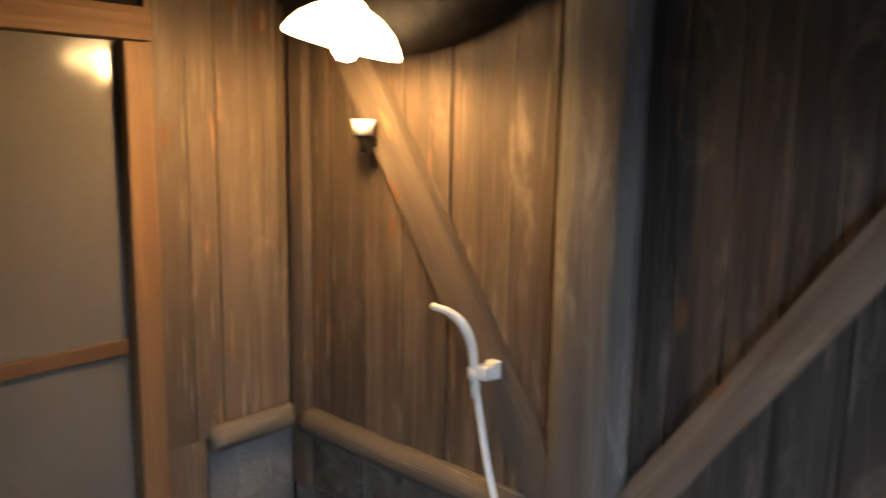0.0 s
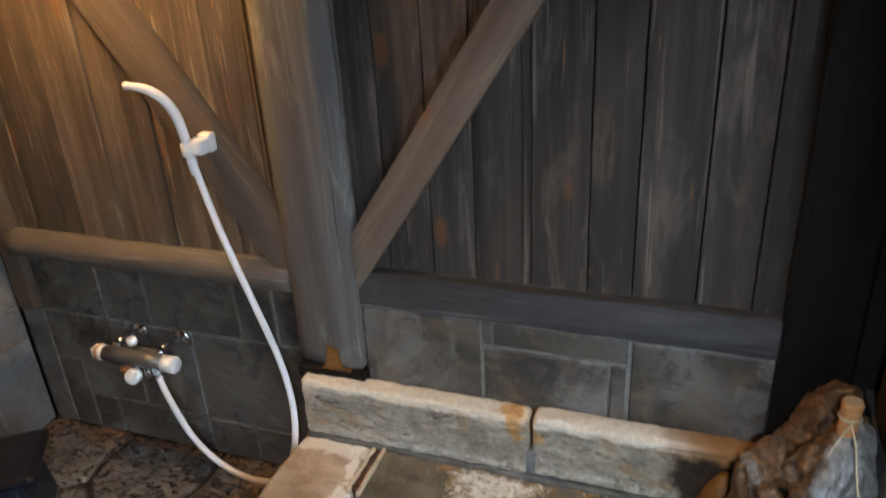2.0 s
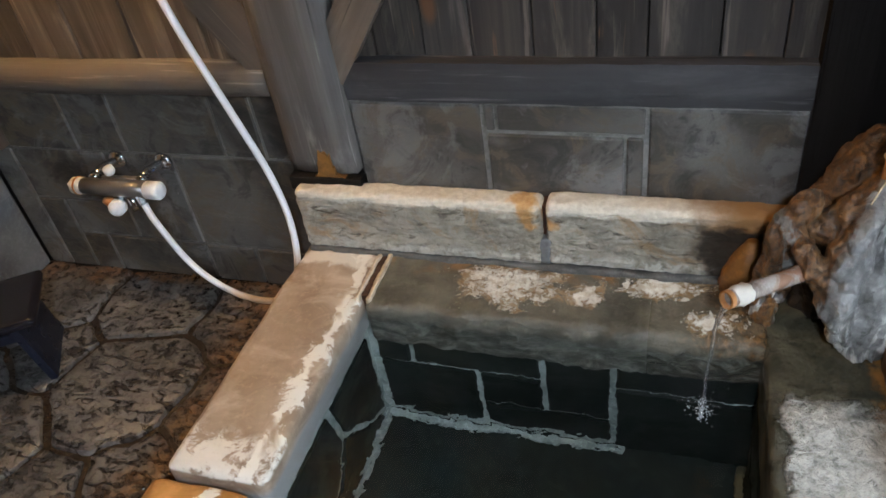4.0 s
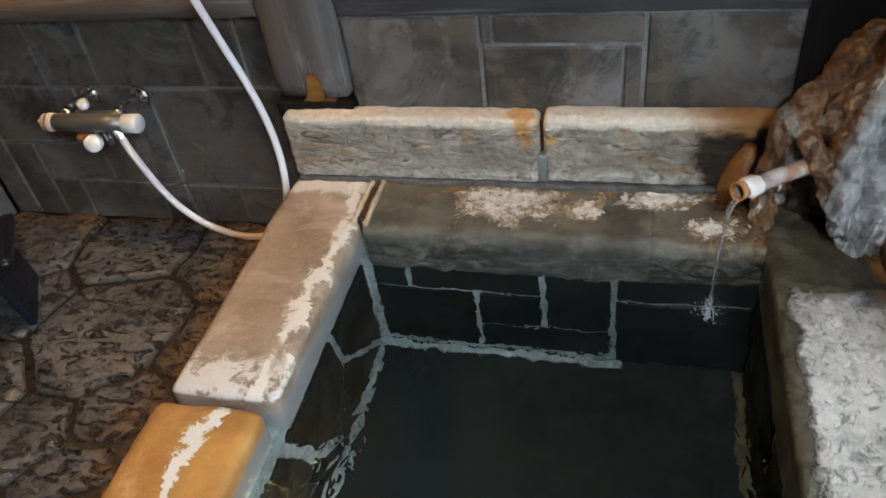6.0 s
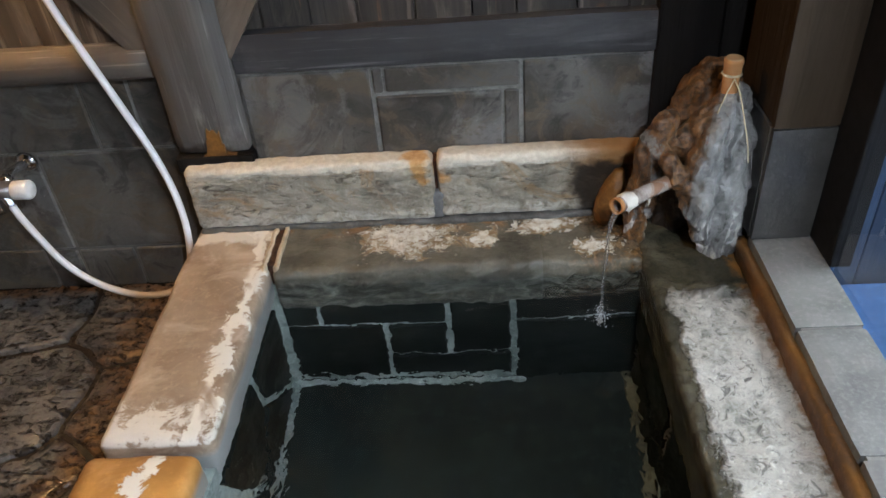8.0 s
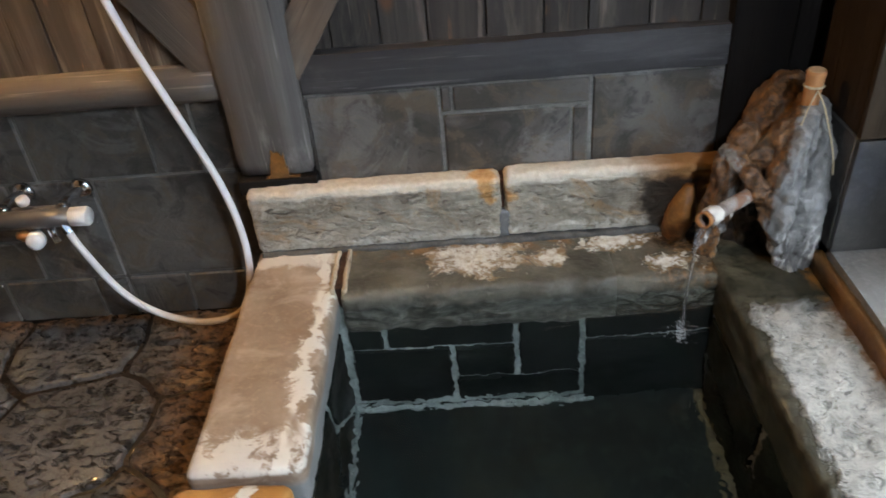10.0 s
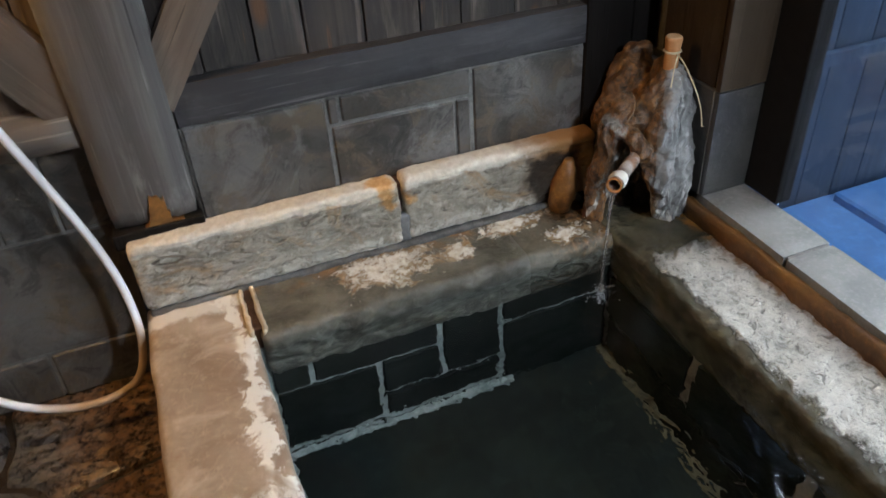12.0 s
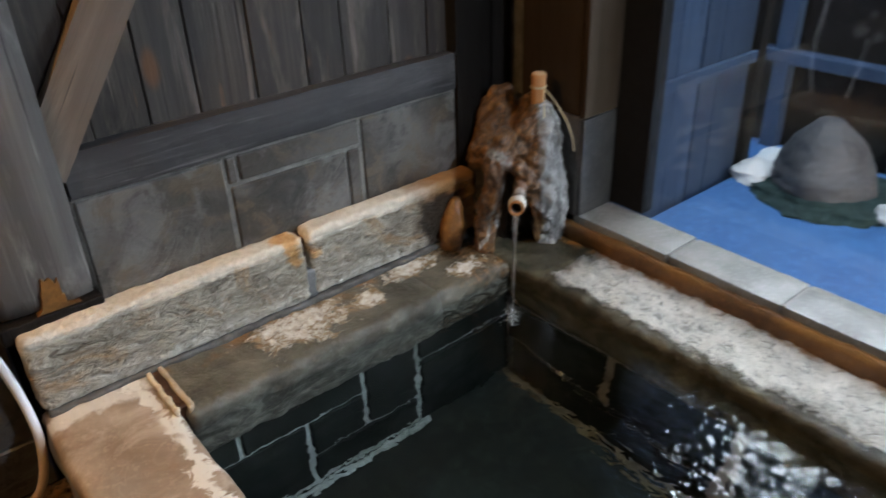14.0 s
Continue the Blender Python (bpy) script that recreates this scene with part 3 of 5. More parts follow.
def lathe(profile, at=(0, 0, 0), seg=32):
    bm = bmesh.new()
    rows = []
    for r, z in profile:
        rows.append([bm.verts.new((at[0] + r * math.cos(2 * math.pi * k / seg), at[1] + r * math.sin(2 * math.pi * k / seg), at[2] + z)) for k in range(seg)])
    for a, b in zip(rows, rows[1:]):
        for k in range(seg):
            bm.faces.new((a[k], a[(k + 1) % seg], b[(k + 1) % seg], b[k]))
    bmesh.ops.remove_doubles(bm, verts=bm.verts[:], dist=1e-5)
    return bm


rng = random.Random(7)
BEHIND, TOP = -3.2, 2.45

# ---------------------------------------------------------------- the shell
floor = structure("floor", merge(box(-1.6, -0.12, BEHIND, 0.3, -0.75, -0.012), box(-0.12, 1.3, BEHIND, -1.6, -0.75, -0.012)), M_BED, "dark mortar bed between wet flagstones", "floor")
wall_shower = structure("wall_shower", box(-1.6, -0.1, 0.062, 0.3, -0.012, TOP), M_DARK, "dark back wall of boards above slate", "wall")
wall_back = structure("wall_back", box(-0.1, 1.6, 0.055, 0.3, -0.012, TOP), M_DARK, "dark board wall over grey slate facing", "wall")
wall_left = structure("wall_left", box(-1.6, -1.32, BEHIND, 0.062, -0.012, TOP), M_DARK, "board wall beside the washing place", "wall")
wall_front = structure("wall_front", box(-1.6, 1.6, BEHIND - 0.2, BEHIND, -0.012, TOP), M_BOARD_L, "plain timber wall behind the bath", "wall")
ceiling = structure("ceiling", box(-1.6, 1.6, BEHIND - 0.2, 0.3, TOP, TOP + 0.1), M_CEIL, "dark timber ceiling", "ceiling")
# the window wall: a return beside the corner, a parapet, a lintel and the far pier
bmw = merge(box(1.25, 1.365, -0.285, 0.055, -0.012, TOP), box(1.25, 1.36, -2.3, -0.285, -0.75, 0.262),
            box(1.25, 1.6, -2.3, -0.285, 1.95, TOP), box(1.25, 1.6, BEHIND, -2.3, -0.012, TOP))
wall_right = structure("wall_right", bmw, M_GROUT_D, "window wall with a wide opening beside the bath", "wall")


def board(parent, x0, x1, z0, z1, y, thick, material, turn=False):
    """One upright plank, grain along z, facing -y (or +x when turned)."""
    w = x1 - x0
    bm = box(-w / 2 + 0.0016, w / 2 - 0.0016, 0, thick, -(z1 - z0) / 2, (z1 - z0) / 2, 0.0015, 1)
    m = pose((x0 + x1) / 2, y, (z0 + z1) / 2) if not turn else pose(y, (x0 + x1) / 2, (z0 + z1) / 2, 0, 0, 90)
    return part("plank", bm, material, parent, at=m)


def boards(parent, a, b, z0, z1, y, material, wmin=0.09, wmax=0.16, turn=False):
    x = a
    while x < b - 0.01:
        w = rng.uniform(wmin, wmax)
        e = b if x + w > b - 0.05 else x + w
        board(parent, x, e, z0, z1, y + rng.uniform(-0.0045, 0.0035), 0.02, material, turn)
        x = e


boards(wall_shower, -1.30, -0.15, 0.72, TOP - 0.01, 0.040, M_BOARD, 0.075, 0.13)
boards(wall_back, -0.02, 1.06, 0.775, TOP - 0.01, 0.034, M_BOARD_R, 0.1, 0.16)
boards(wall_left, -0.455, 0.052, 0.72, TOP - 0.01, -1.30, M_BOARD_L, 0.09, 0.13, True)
boards(wall_left, -0.455, -0.30, 0.0, 0.72, -1.30, M_BOARD_L, 0.09, 0.11, True)


def tile(parent, x0, x1, z0, z1, y, material, thick=0.02, turn=False, name="stone_tile"):
    w, h = x1 - x0, z1 - z0
    bm = box(-w / 2, w / 2, 0, thick, -h / 2, h / 2, 0.004, 1)
    rough(bm, 0.0015, 13, rng.random() * 9)
    yy = y + rng.uniform(-0.0015, 0.0015)
    m = pose((x0 + x1) / 2, yy, (z0 + z1) / 2) if not turn else pose(yy, (x0 + x1) / 2, (z0 + z1) / 2, 0, 0, 90 if turn == 1 else -90)
    return part(name, bm, material, parent, at=m)


# slate on the back wall, beside the post
for x0, x1, z0, z1 in ((0.008, 0.329, 0.42, 0.674), (0.337, 0.360, 0.608, 0.674), (0.367, 0.697, 0.61, 0.674), (0.341, 0.652, 0.42, 0.600),
                       (0.658, 0.694, 0.42, 0.600), (0.705, 1.016, 0.42, 0.674)):
    tile(wall_back, x0, x1, z0, z1, 0.0, M_TILE, 0.054)
# a grout backing a little behind the slate faces
tile(wall_back, 0.0, 1.02, 0.40, 0.678, 0.006, M_GROUT, 0.049, name="grout_bed")

# slate on the washing wall
tile(wall_shower, -1.29, -0.19, 0.0, 0.70, 0.0495, M_GROUT, 0.0125, name="grout_bed")
tile(wall_left, -0.295, 0.045, 0.0, 0.70, -1.3025, M_GROUT_M, 0.012, 1, name="grout_bed")
sh = [(-1.29, -1.2, 0.0, 0.462), (-1.194, -0.93, 0.47, 0.70), (-1.29, -1.2, 0.47, 0.70), (-0.923, -0.757, 0.47, 0.70), (-0.75, -0.43, 0.47, 0.70), (-0.424, -0.304, 0.47, 0.70), (-0.297, -0.19, 0.47, 0.70),
      (-1.194, -0.855, 0.285, 0.463), (-0.848, -0.62, 0.145, 0.463), (-0.613, -0.19, 0.145, 0.463), (-1.194, -1.094, 0.0, 0.279), (-1.087, -0.855, 0.15, 0.279),
      (-1.087, -0.988, 0.0, 0.143), (-0.981, -0.72, 0.0, 0.143), (-0.713, -0.62, 0.0, 0.138), (-0.613, -0.448, 0.0, 0.138), (-0.441, -0.19, 0.0, 0.138)]
for x0, x1, z0, z1 in sh:
    tile(wall_shower, x0, x1, z0, z1, 0.045, M_TILE)
# paler slate on the side wall
for y0, y1, z0, z1 in ((-0.295, -0.19, 0.47, 0.70), (-0.183, -0.06, 0.47, 0.70), (-0.054, 0.04, 0.47, 0.70), (-0.295, -0.15, 0.0, 0.30), (-0.143, 0.04, 0.0, 0.30),
                       (-0.295, -0.09, 0.36, 0.462), (-0.084, 0.04, 0.36, 0.462)):
    tile(wall_left, y0, y1, z0, z1, -1.298, M_TILE_L, 0.02, 1)
# slate at the foot of the corner by the window
tile(wall_right, -0.285, -0.15, 0.33, 0.62, 1.205, M_TILE_SHADE, 0.045, 2)
tile(wall_right, -0.145, 0.05, 0.20, 0.62, 1.205, M_TILE_SHADE, 0.045, 2)

# ---------------------------------------------------------------- timber frame
post = tagged(part("timber_post", rough(block(-0.1, 0.1, -0.075, 0.075, -1.0, 1.0, 0.05, 0.022, 0.002, 4), 0.0015, 12), M_POST, at=pose(-0.096, 0.055, 1.470), smooth=True),
              "weathered grey-brown timber post with worn rounded corners", "post", "", "structure")
bm = bmesh.new()
edge = [Vector((-0.086 + (0.042 + 0.02 * noise.noise((k * 0.9, 3, 1))) * math.cos(k * 0.2618) * (1.0 if k > 12 else 0.55), -0.0255, 0.480 + max(-0.008, (0.068 + 0.045 * noise.noise((k * 0.8, 7, 2))) * math.sin(k * 0.2618)))) for k in range(24)]
bm.faces.new([bm.verts.new(p) for p in edge])
bm.faces.ensure_lookup_table()
back = [bm.verts.new((p.x, -0.01, p.z)) for p in edge]
front = list(bm.faces[0].verts) if len(bm.faces) else []
for k in range(24):
    bm.faces.new((front[k], front[(k + 1) % 24], back[(k + 1) % 24], back[k]))
part("foot_stain", bm, M_RUST, post, "rusty worn patch at the foot")
plinth = tagged(part("post_plinth", box(-0.199, 0.006, -0.03, 0.06, 0.43, 0.471, 0.004), M_DARK), "dark timber packing under the post", "plinth", "", "structure")


def brace(name, p, q, y, width, thick, label):
    """A slanting timber from p to q in the wall's plane."""
    d = Vector((q[0] - p[0], 0, q[1] - p[1]))
    bm = block(-width / 2, width / 2, 0, thick, -d.length / 2, d.length / 2, 0.05, 0.006, 0.0018, 6, 4)
    a = math.degrees(math.atan2(d.x, d.z))
    return tagged(part(name, bm, M_BRACE, at=pose((p[0] + q[0]) / 2, y, (p[1] + q[1]) / 2, 0, a, 0)), label, "brace", "slanting braces", "structure")


brace("brace_washing_wall", (-0.12, 0.68), (-1.07, 2.12), -0.004, 0.125, 0.045, "slanting weathered timber brace behind the shower")
brace("brace_back_wall", (-0.035, 0.745), (0.895, 2.13), -0.006, 0.095, 0.042, "slanting weathered timber brace over dark boards")
sill_beam = tagged(part("sill_beam", rough(block(-0.05, 0.05, 0, 0.06, -0.508, 0.508, 0.03, 0.006, 0.0015, 8), 0.001, 20), M_SILLBEAM, at=pose(0.512, -0.004, 0.73, 0, 90, 0)),
                   "blue-grey weathered horizontal timber above the slate", "beam", "", "structure")
rail = tagged(part("rail_washing_wall", rough(tube([(0, 0, -0.5 + i / 20) for i in range(21)], 0.047, 18), 0.003, 5), M_RAIL, at=pose(-0.70, 0.028, 0.722, 0, 90, 0), smooth=True),
              "rounded weathered log rail along the washing wall", "rail", "", "structure")
rail2 = tagged(part("rail_side_wall", rough(tube([(0, 0, -0.17 + i / 30) for i in range(11)], 0.043, 18), 0.003, 5), M_RAIL, at=pose(-1.285, -0.13, 0.718, 90, 0, 0), smooth=True),
               "short rounded log rail on the side wall", "rail", "", "structure")
batten = tagged(part("corner_batten", block(-0.035, 0.035, 0, 0.04, -0.98, 0.98, 0.05, 0.006, 0.0015, 7), M_BRACE, at=pose(-1.215, 0.002, 1.46)), "weathered batten in the corner of the walls", "batten", "", "structure")
lower_rail = tagged(part("lower_ledge", block(-1.30, -1.268, -0.295, 0.02, 0.30, 0.36, 0.03, 0.008, 0.002, 9), M_TILE_L), "narrow grey stone ledge low on the side wall", "ledge", "", "structure")
corner_post = tagged(part("corner_post", block(-0.045, 0.045, -0.03, 0.03, -1.2, 1.2, 0.06, 0.006, 0.0015, 6), M_DARK, at=pose(1.06, 0.02, 1.24)), "corner post beside the spout, near-black to hold the corner's shade", "post", "", "structure")
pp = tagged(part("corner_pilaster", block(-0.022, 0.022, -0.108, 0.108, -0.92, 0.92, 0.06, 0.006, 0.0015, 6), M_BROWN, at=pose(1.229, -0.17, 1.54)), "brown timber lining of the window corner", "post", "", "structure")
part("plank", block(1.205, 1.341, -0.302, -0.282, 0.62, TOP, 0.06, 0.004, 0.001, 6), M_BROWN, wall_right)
part("stone_tile", block(1.207, 1.341, -0.30, -0.282, 0.333, 0.617, 0.05, 0.004, 0.001, 6), M_TILE_SHADE, wall_right)
# corner boards in the same near-black, shade included in the colour
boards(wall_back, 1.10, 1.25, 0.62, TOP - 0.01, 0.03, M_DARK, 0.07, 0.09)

pts = smooth_line([(-1.30, -0.02, 2.30), (-1.0, -0.02, 2.12), (-0.72, -0.02, 2.045), (-0.45, -0.02, 2.10), (-0.15, -0.02, 2.26), (0.25, -0.02, 2.36)], 8)
tagged(part("ceiling_beam", rough(tube(pts, 0.125, 20), 0.006, 4), M_DARK, smooth=True), "dark curved log beam under the ceiling", "beam", "", "structure")

# ---------------------------------------------------------------- bath
FRONT, WATER, DEEP, SUNK = -1.5, 0.215, -0.362, 0.022
bath = thing("stone_bath", "dark stone bath with limed kerbs, full of clear water", "bath", 0.5, -0.9, DEEP)
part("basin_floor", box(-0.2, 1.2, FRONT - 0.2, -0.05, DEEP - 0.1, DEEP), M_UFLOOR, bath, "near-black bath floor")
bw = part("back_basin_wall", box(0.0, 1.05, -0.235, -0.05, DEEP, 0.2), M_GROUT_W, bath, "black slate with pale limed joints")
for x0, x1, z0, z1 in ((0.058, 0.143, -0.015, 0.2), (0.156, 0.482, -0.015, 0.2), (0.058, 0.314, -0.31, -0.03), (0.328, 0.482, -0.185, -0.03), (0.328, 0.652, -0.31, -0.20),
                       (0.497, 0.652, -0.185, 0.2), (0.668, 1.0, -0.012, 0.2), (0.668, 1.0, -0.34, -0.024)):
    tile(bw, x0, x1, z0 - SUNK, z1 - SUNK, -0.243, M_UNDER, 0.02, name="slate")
lw = part("left_basin_wall", box(-0.1, 0.034, FRONT, -0.235, DEEP, 0.16), M_GROUT_W, bath, "black slate with pale limed joints")


def slanted(parent, pts, x, nx, name="slate"):
    """A flat polygonal slate on a side wall, from (y, z) corners."""
    pts = [(p[0], p[1] - SUNK) for p in pts]
    bm = bmesh.new()
    c = Vector((sum(p[0] for p in pts) / len(pts), sum(p[1] for p in pts) / len(pts)))
    low = [bm.verts.new((x, *(c + (Vector(p) - c) * 0.945))) for p in pts]
    top = [bm.verts.new((x + nx * 0.008, *(c + (Vector(p) - c) * 0.935))) for p in pts]
    bm.faces.new(top)
    for i in range(len(pts)):
        j = (i + 1) % len(pts)
        bm.faces.new((low[i], low[j], top[j], top[i]))
    return part(name, bm, M_UNDER, parent)


for poly in (((-0.256, 0.13), (-0.50, 0.13), (-0.47, -0.06), (-0.36, -0.20), (-0.256, -0.30)), ((-0.515, 0.13), (-0.80, 0.13), (-0.70, -0.12), (-0.60, -0.24), (-0.485, -0.07)),
             ((-0.27, -0.315), (-0.365, -0.215), (-0.475, -0.075), (-0.59, -0.25), (-0.66, -0.318), (-0.3, -0.318)), ((-0.82, 0.13), (-1.1, 0.13), (-1.02, -0.1), (-0.88, -0.26), (-0.715, -0.13)),
             ((-0.61, -0.26), (-0.705, -0.145), (-0.865, -0.27), (-0.9, -0.318), (-0.68, -0.318)), ((-1.115, 0.13), (-1.49, 0.13), (-1.49, -0.318), (-0.92, -0.318), (-0.9, -0.275), (-1.035, -0.1))):
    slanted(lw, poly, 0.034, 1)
rw = part("right_basin_wall", box(0.985, 1.24, FRONT, -0.235, DEEP, 0.2), M_GROUT, bath, "black slate with faint joints")
for poly in (((-0.25, 0.08), (-0.62, 0.10), (-0.60, -0.16), (-0.25, -0.12)), ((-0.63, 0.10), (-0.98, 0.12), (-0.95, -0.18), (-0.61, -0.165)), ((-0.25, -0.13), (-0.60, -0.17), (-0.95, -0.19), (-0.95, -0.325), (-0.25, -0.325)),
             ((-0.99, 0.12), (-1.49, 0.12), (-1.49, -0.325), (-0.96, -0.325)), ((-0.25, 0.19), (-1.49, 0.19), (-1.49, 0.13), (-0.62, 0.11), (-0.25, 0.09))):
    slanted(rw, poly, 0.985, -1)
part("limed_joint", rough(block(0.03, 0.69, -0.262, -0.24, DEEP - 0.01, DEEP + 0.008, 0.014, 0.006, 0.004, 25), 0.0035, 40), M_GROUT_W, bath, "pale limed joint at the bath floor")
part("limed_joint", rough(block(0.03, 0.056, -1.5, -0.24, DEEP - 0.01, DEEP + 0.009, 0.014, 0.006, 0.004, 25), 0.003, 30), M_GROUT_W, bath, "pale limed joint at the bath floor")
part("limed_joint", rough(block(0.958, 0.99, -1.5, -0.24, DEEP - 0.01, DEEP + 0.008, 0.02, 0.006, 0.003, 15), 0.002, 30), M_YELLOW, bath, "yellowish joint at the bath floor")
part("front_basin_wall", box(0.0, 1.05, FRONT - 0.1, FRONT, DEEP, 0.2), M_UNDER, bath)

def back_kerb():
    """Hewn kerb with a ragged front and crumbs of lime on top."""
    bm = block(0.055, 0.985, -0.262, -0.03, 0.085, 0.262, 0.010, 0.022, 0.004, 9, 2)
    for v in bm.verts:
        p = v.co * 19
        if v.co.y < -0.235:
            v.co.y += 0.010 * noise.noise(p * 0.8) + 0.009 * (0.35 - abs(noise.noise(p * 1.9))) + 0.004 * noise.noise(p * 4.5)
            v.co.z += 0.016 * noise.noise(p * 0.45) + 0.006 * noise.noise(p * 1.3) if v.co.z < 0.14 else 0
        elif v.co.z > 0.25:
            w = max(0.0, 1 - ((v.co.x - 0.40) / 0.13) ** 2) * max(0.0, 1 - ((v.co.y + 0.12) / 0.09) ** 2)
            v.co.z += 0.002 * noise.noise(p * 0.7) + 0.0015 * noise.noise(p * 2) + w * 0.006 * max(0.0, noise.noise(v.co * 75) + 0.35)
    return bm


part("back_kerb", back_kerb(), M_BACKCURB, bath, "wet dark back kerb with limed patches", smooth=True)
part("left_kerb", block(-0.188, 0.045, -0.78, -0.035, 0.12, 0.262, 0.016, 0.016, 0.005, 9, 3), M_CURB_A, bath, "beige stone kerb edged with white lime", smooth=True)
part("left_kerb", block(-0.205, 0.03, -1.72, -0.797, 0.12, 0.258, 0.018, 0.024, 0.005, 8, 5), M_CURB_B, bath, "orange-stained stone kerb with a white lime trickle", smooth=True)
part("kerb_base", block(-0.182, -0.05, -1.72, -0.035, -0.02, 0.16, 0.03, 0.012, 0.004, 8, 4), M_RUST, bath, "rust-stained stone under the left kerb", smooth=True)
part("front_kerb", block(0.02, 1.2, -1.72, FRONT + 0.01, 0.0, 0.258, 0.04, 0.02, 0.005, 7, 8), M_CURB_A, bath)
part("kerb_slot", rough(box(0.038, 0.068, -0.232, -0.06, 0.2, 0.2655, 0.002, 1), 0.002, 20), M_SLOT, bath, "dark rusty open joint between kerbs")
for x in (0.037, 0.067):
    part("joint_lip", rough(block(x - 0.006, x + 0.006, -0.248, -0.05, 0.22, 0.272, 0.008, 0.003, 0.004, 45, x * 90), 0.002, 90), M_LIP, bath, "cream lime lip of the joint", smooth=True)


def ledge():
    """The broad right kerb, thick with lime: a fine uneven slab."""
    bm = block(0.975, 1.206, -1.72, -0.04, 0.08, 0.258, 0.0115, 0.014, 0.002, 7, 6)
    for v in bm.verts:
        if v.co.z > 0.235 and v.co.y < -0.36:
            p = v.co * 26
            v.co.z += 0.008 * noise.noise(p) + 0.010 * noise.noise(p * 2.1) + 0.004
    return bm


part("right_kerb", ledge(), M_CRUST, bath, "broad kerb under rough white lime crust", smooth=True)
def split_face(bm):
    """Breaks the front of a block into shallow ledges."""
    for v in bm.verts:
        if v.co.y < -0.045 and 0.285 < v.co.z < 0.437:
            p = Vector((v.co.x * 13, 0, v.co.z * 34))
            v.co.y += 0.010 * abs(noise.noise(p)) + 0.006 * noise.noise(p * 2.3) + 0.002 * noise.noise(p * 5)
    return bm


part("coping_stone", split_face(block(-0.178, 0.470, -0.070, 0.0, 0.270, 0.452, 0.008, 0.018, 0.003, 34, 1)), M_COPING, bath, "rough beige limestone block", smooth=True)
part("coping_stone", split_face(block(0.479, 1.03, -0.068, 0.0, 0.274, 0.458, 0.008, 0.018, 0.003, 34, 9)), M_COPING, bath, "rough beige limestone block rusty at its end", smooth=True)
part("coping_joint", block(0.466, 0.484, -0.045, 0.0, 0.28, 0.435, 0.012, 0.004, 0.003, 20), M_SLOT, bath, "dark open joint between the blocks")
part("coping_joint", block(0.456, 0.492, -0.066, 0.0, 0.27, 0.352, 0.009, 0.01, 0.005, 26, 3), M_TILE_L, bath, "grey mortar at the foot of the joint", smooth=True)
part("mortar_lip", block(-0.17, 0.99, -0.075, -0.02, 0.25, 0.275, 0.009, 0.006, 0.006, 24, 7), M_GROUT_D, bath, "grey mortar line between kerb and coping", smooth=True)

bm = bmesh.new()
bmesh.ops.create_grid(bm, x_segments=2, y_segments=2, size=0.5, matrix=Matrix.Translation((0.5, -0.89, WATER)) @ Matrix.Diagonal((1.0, 1.34, 1, 1)))
water = tagged(part("water", bm, M_WATER), "clear dark water with small ripples in the bath", "water", "", "structure")
water.visible_shadow = False

# stone sill of the window, three blocks over a rusty face
sill = thing("window_sill", "pale grey granite window sill above a rusty stone band", "sill", 1.3, -1, 0.26, kind="structure")
for a, b in ((-0.592, -0.272), (-0.905, -0.598), (-1.25, -0.911), (-1.6, -1.256), (-1.95, -1.606), (-2.3, -1.956)):
    part("sill_block", block(1.21, 1.347, a, b, 0.27, 0.332, 0.03, 0.006, 0.001, 9, a), M_SILL, sill)
part("sill_bed", box(1.222, 1.34, -2.3, -0.28, 0.262, 0.327), M_GROUT, sill, "pale joints of the sill")
part("rusty_band", rough(block(1.19, 1.215, -2.3, -0.25, 0.245, 0.312, 0.02, 0.008, 0.004, 16, 2), 0.003, 30), M_RUST, sill, "orange rust-stained stone band", smooth=True)

window = thing("window_1", "wide window in a black frame above the bath", "window", 1.36, -1.2, 0.33, kind="structure")
part("window_frame", box(1.342, 1.39, -0.412, -0.28, 0.333, 1.95, 0.004), M_IRON, window)
part("window_frame", box(1.342, 1.39, -2.3, -2.22, 0.333, 1.95, 0.004), M_IRON, window)
part("window_frame", box(1.342, 1.39, -2.22, -0.415, 1.88, 1.95, 0.004), M_IRON, window)
pane = part("pane", box(1.352, 1.356, -2.23, -0.41, 0.30, 1.89), M_GLASS, window)
pane.visible_shadow = False

# ---------------------------------------------------------------- spout rock


def lump(axis0, axis1, profile, seed, seg=64, rows=48, amp=0.18):
    """A craggy upright stone; profile gives its radius from foot to tip."""
    bm = bmesh.new()
    a, b = Vector(axis0), Vector(axis1)
    grid = []
    for i in range(rows + 1):
        h = i / rows
        c = a.lerp(b, h)
        f = h * (len(profile) - 1)
        k = min(int(f), len(profile) - 2)
        r = profile[k] + (profile[k + 1] - profile[k]) * (f - k)
        line = []
        for j in range(seg):
            th = 2 * math.pi * j / seg
            d = Vector((math.cos(th), math.sin(th), 0))
            p = Vector((d.x, d.y, h * 2.2)) * 1.3 + Vector((seed, seed * 2, 0))
            rr = r * (1 + amp * noise.noise(p) + amp * 0.9 * abs(noise.noise(p * 2.2)) + amp * 0.35 * noise.noise(p * 5.1))
            line.append(bm.verts.new(c + d * rr))
        grid.append(line)
    for p, q in zip(grid, grid[1:]):
        for j in range(seg):
            bm.faces.new((p[j], p[(j + 1) % seg], q[(j + 1) % seg], q[j]))
    bm.faces.new(grid[0])
    bm.faces.new(grid[-1])
    return bm


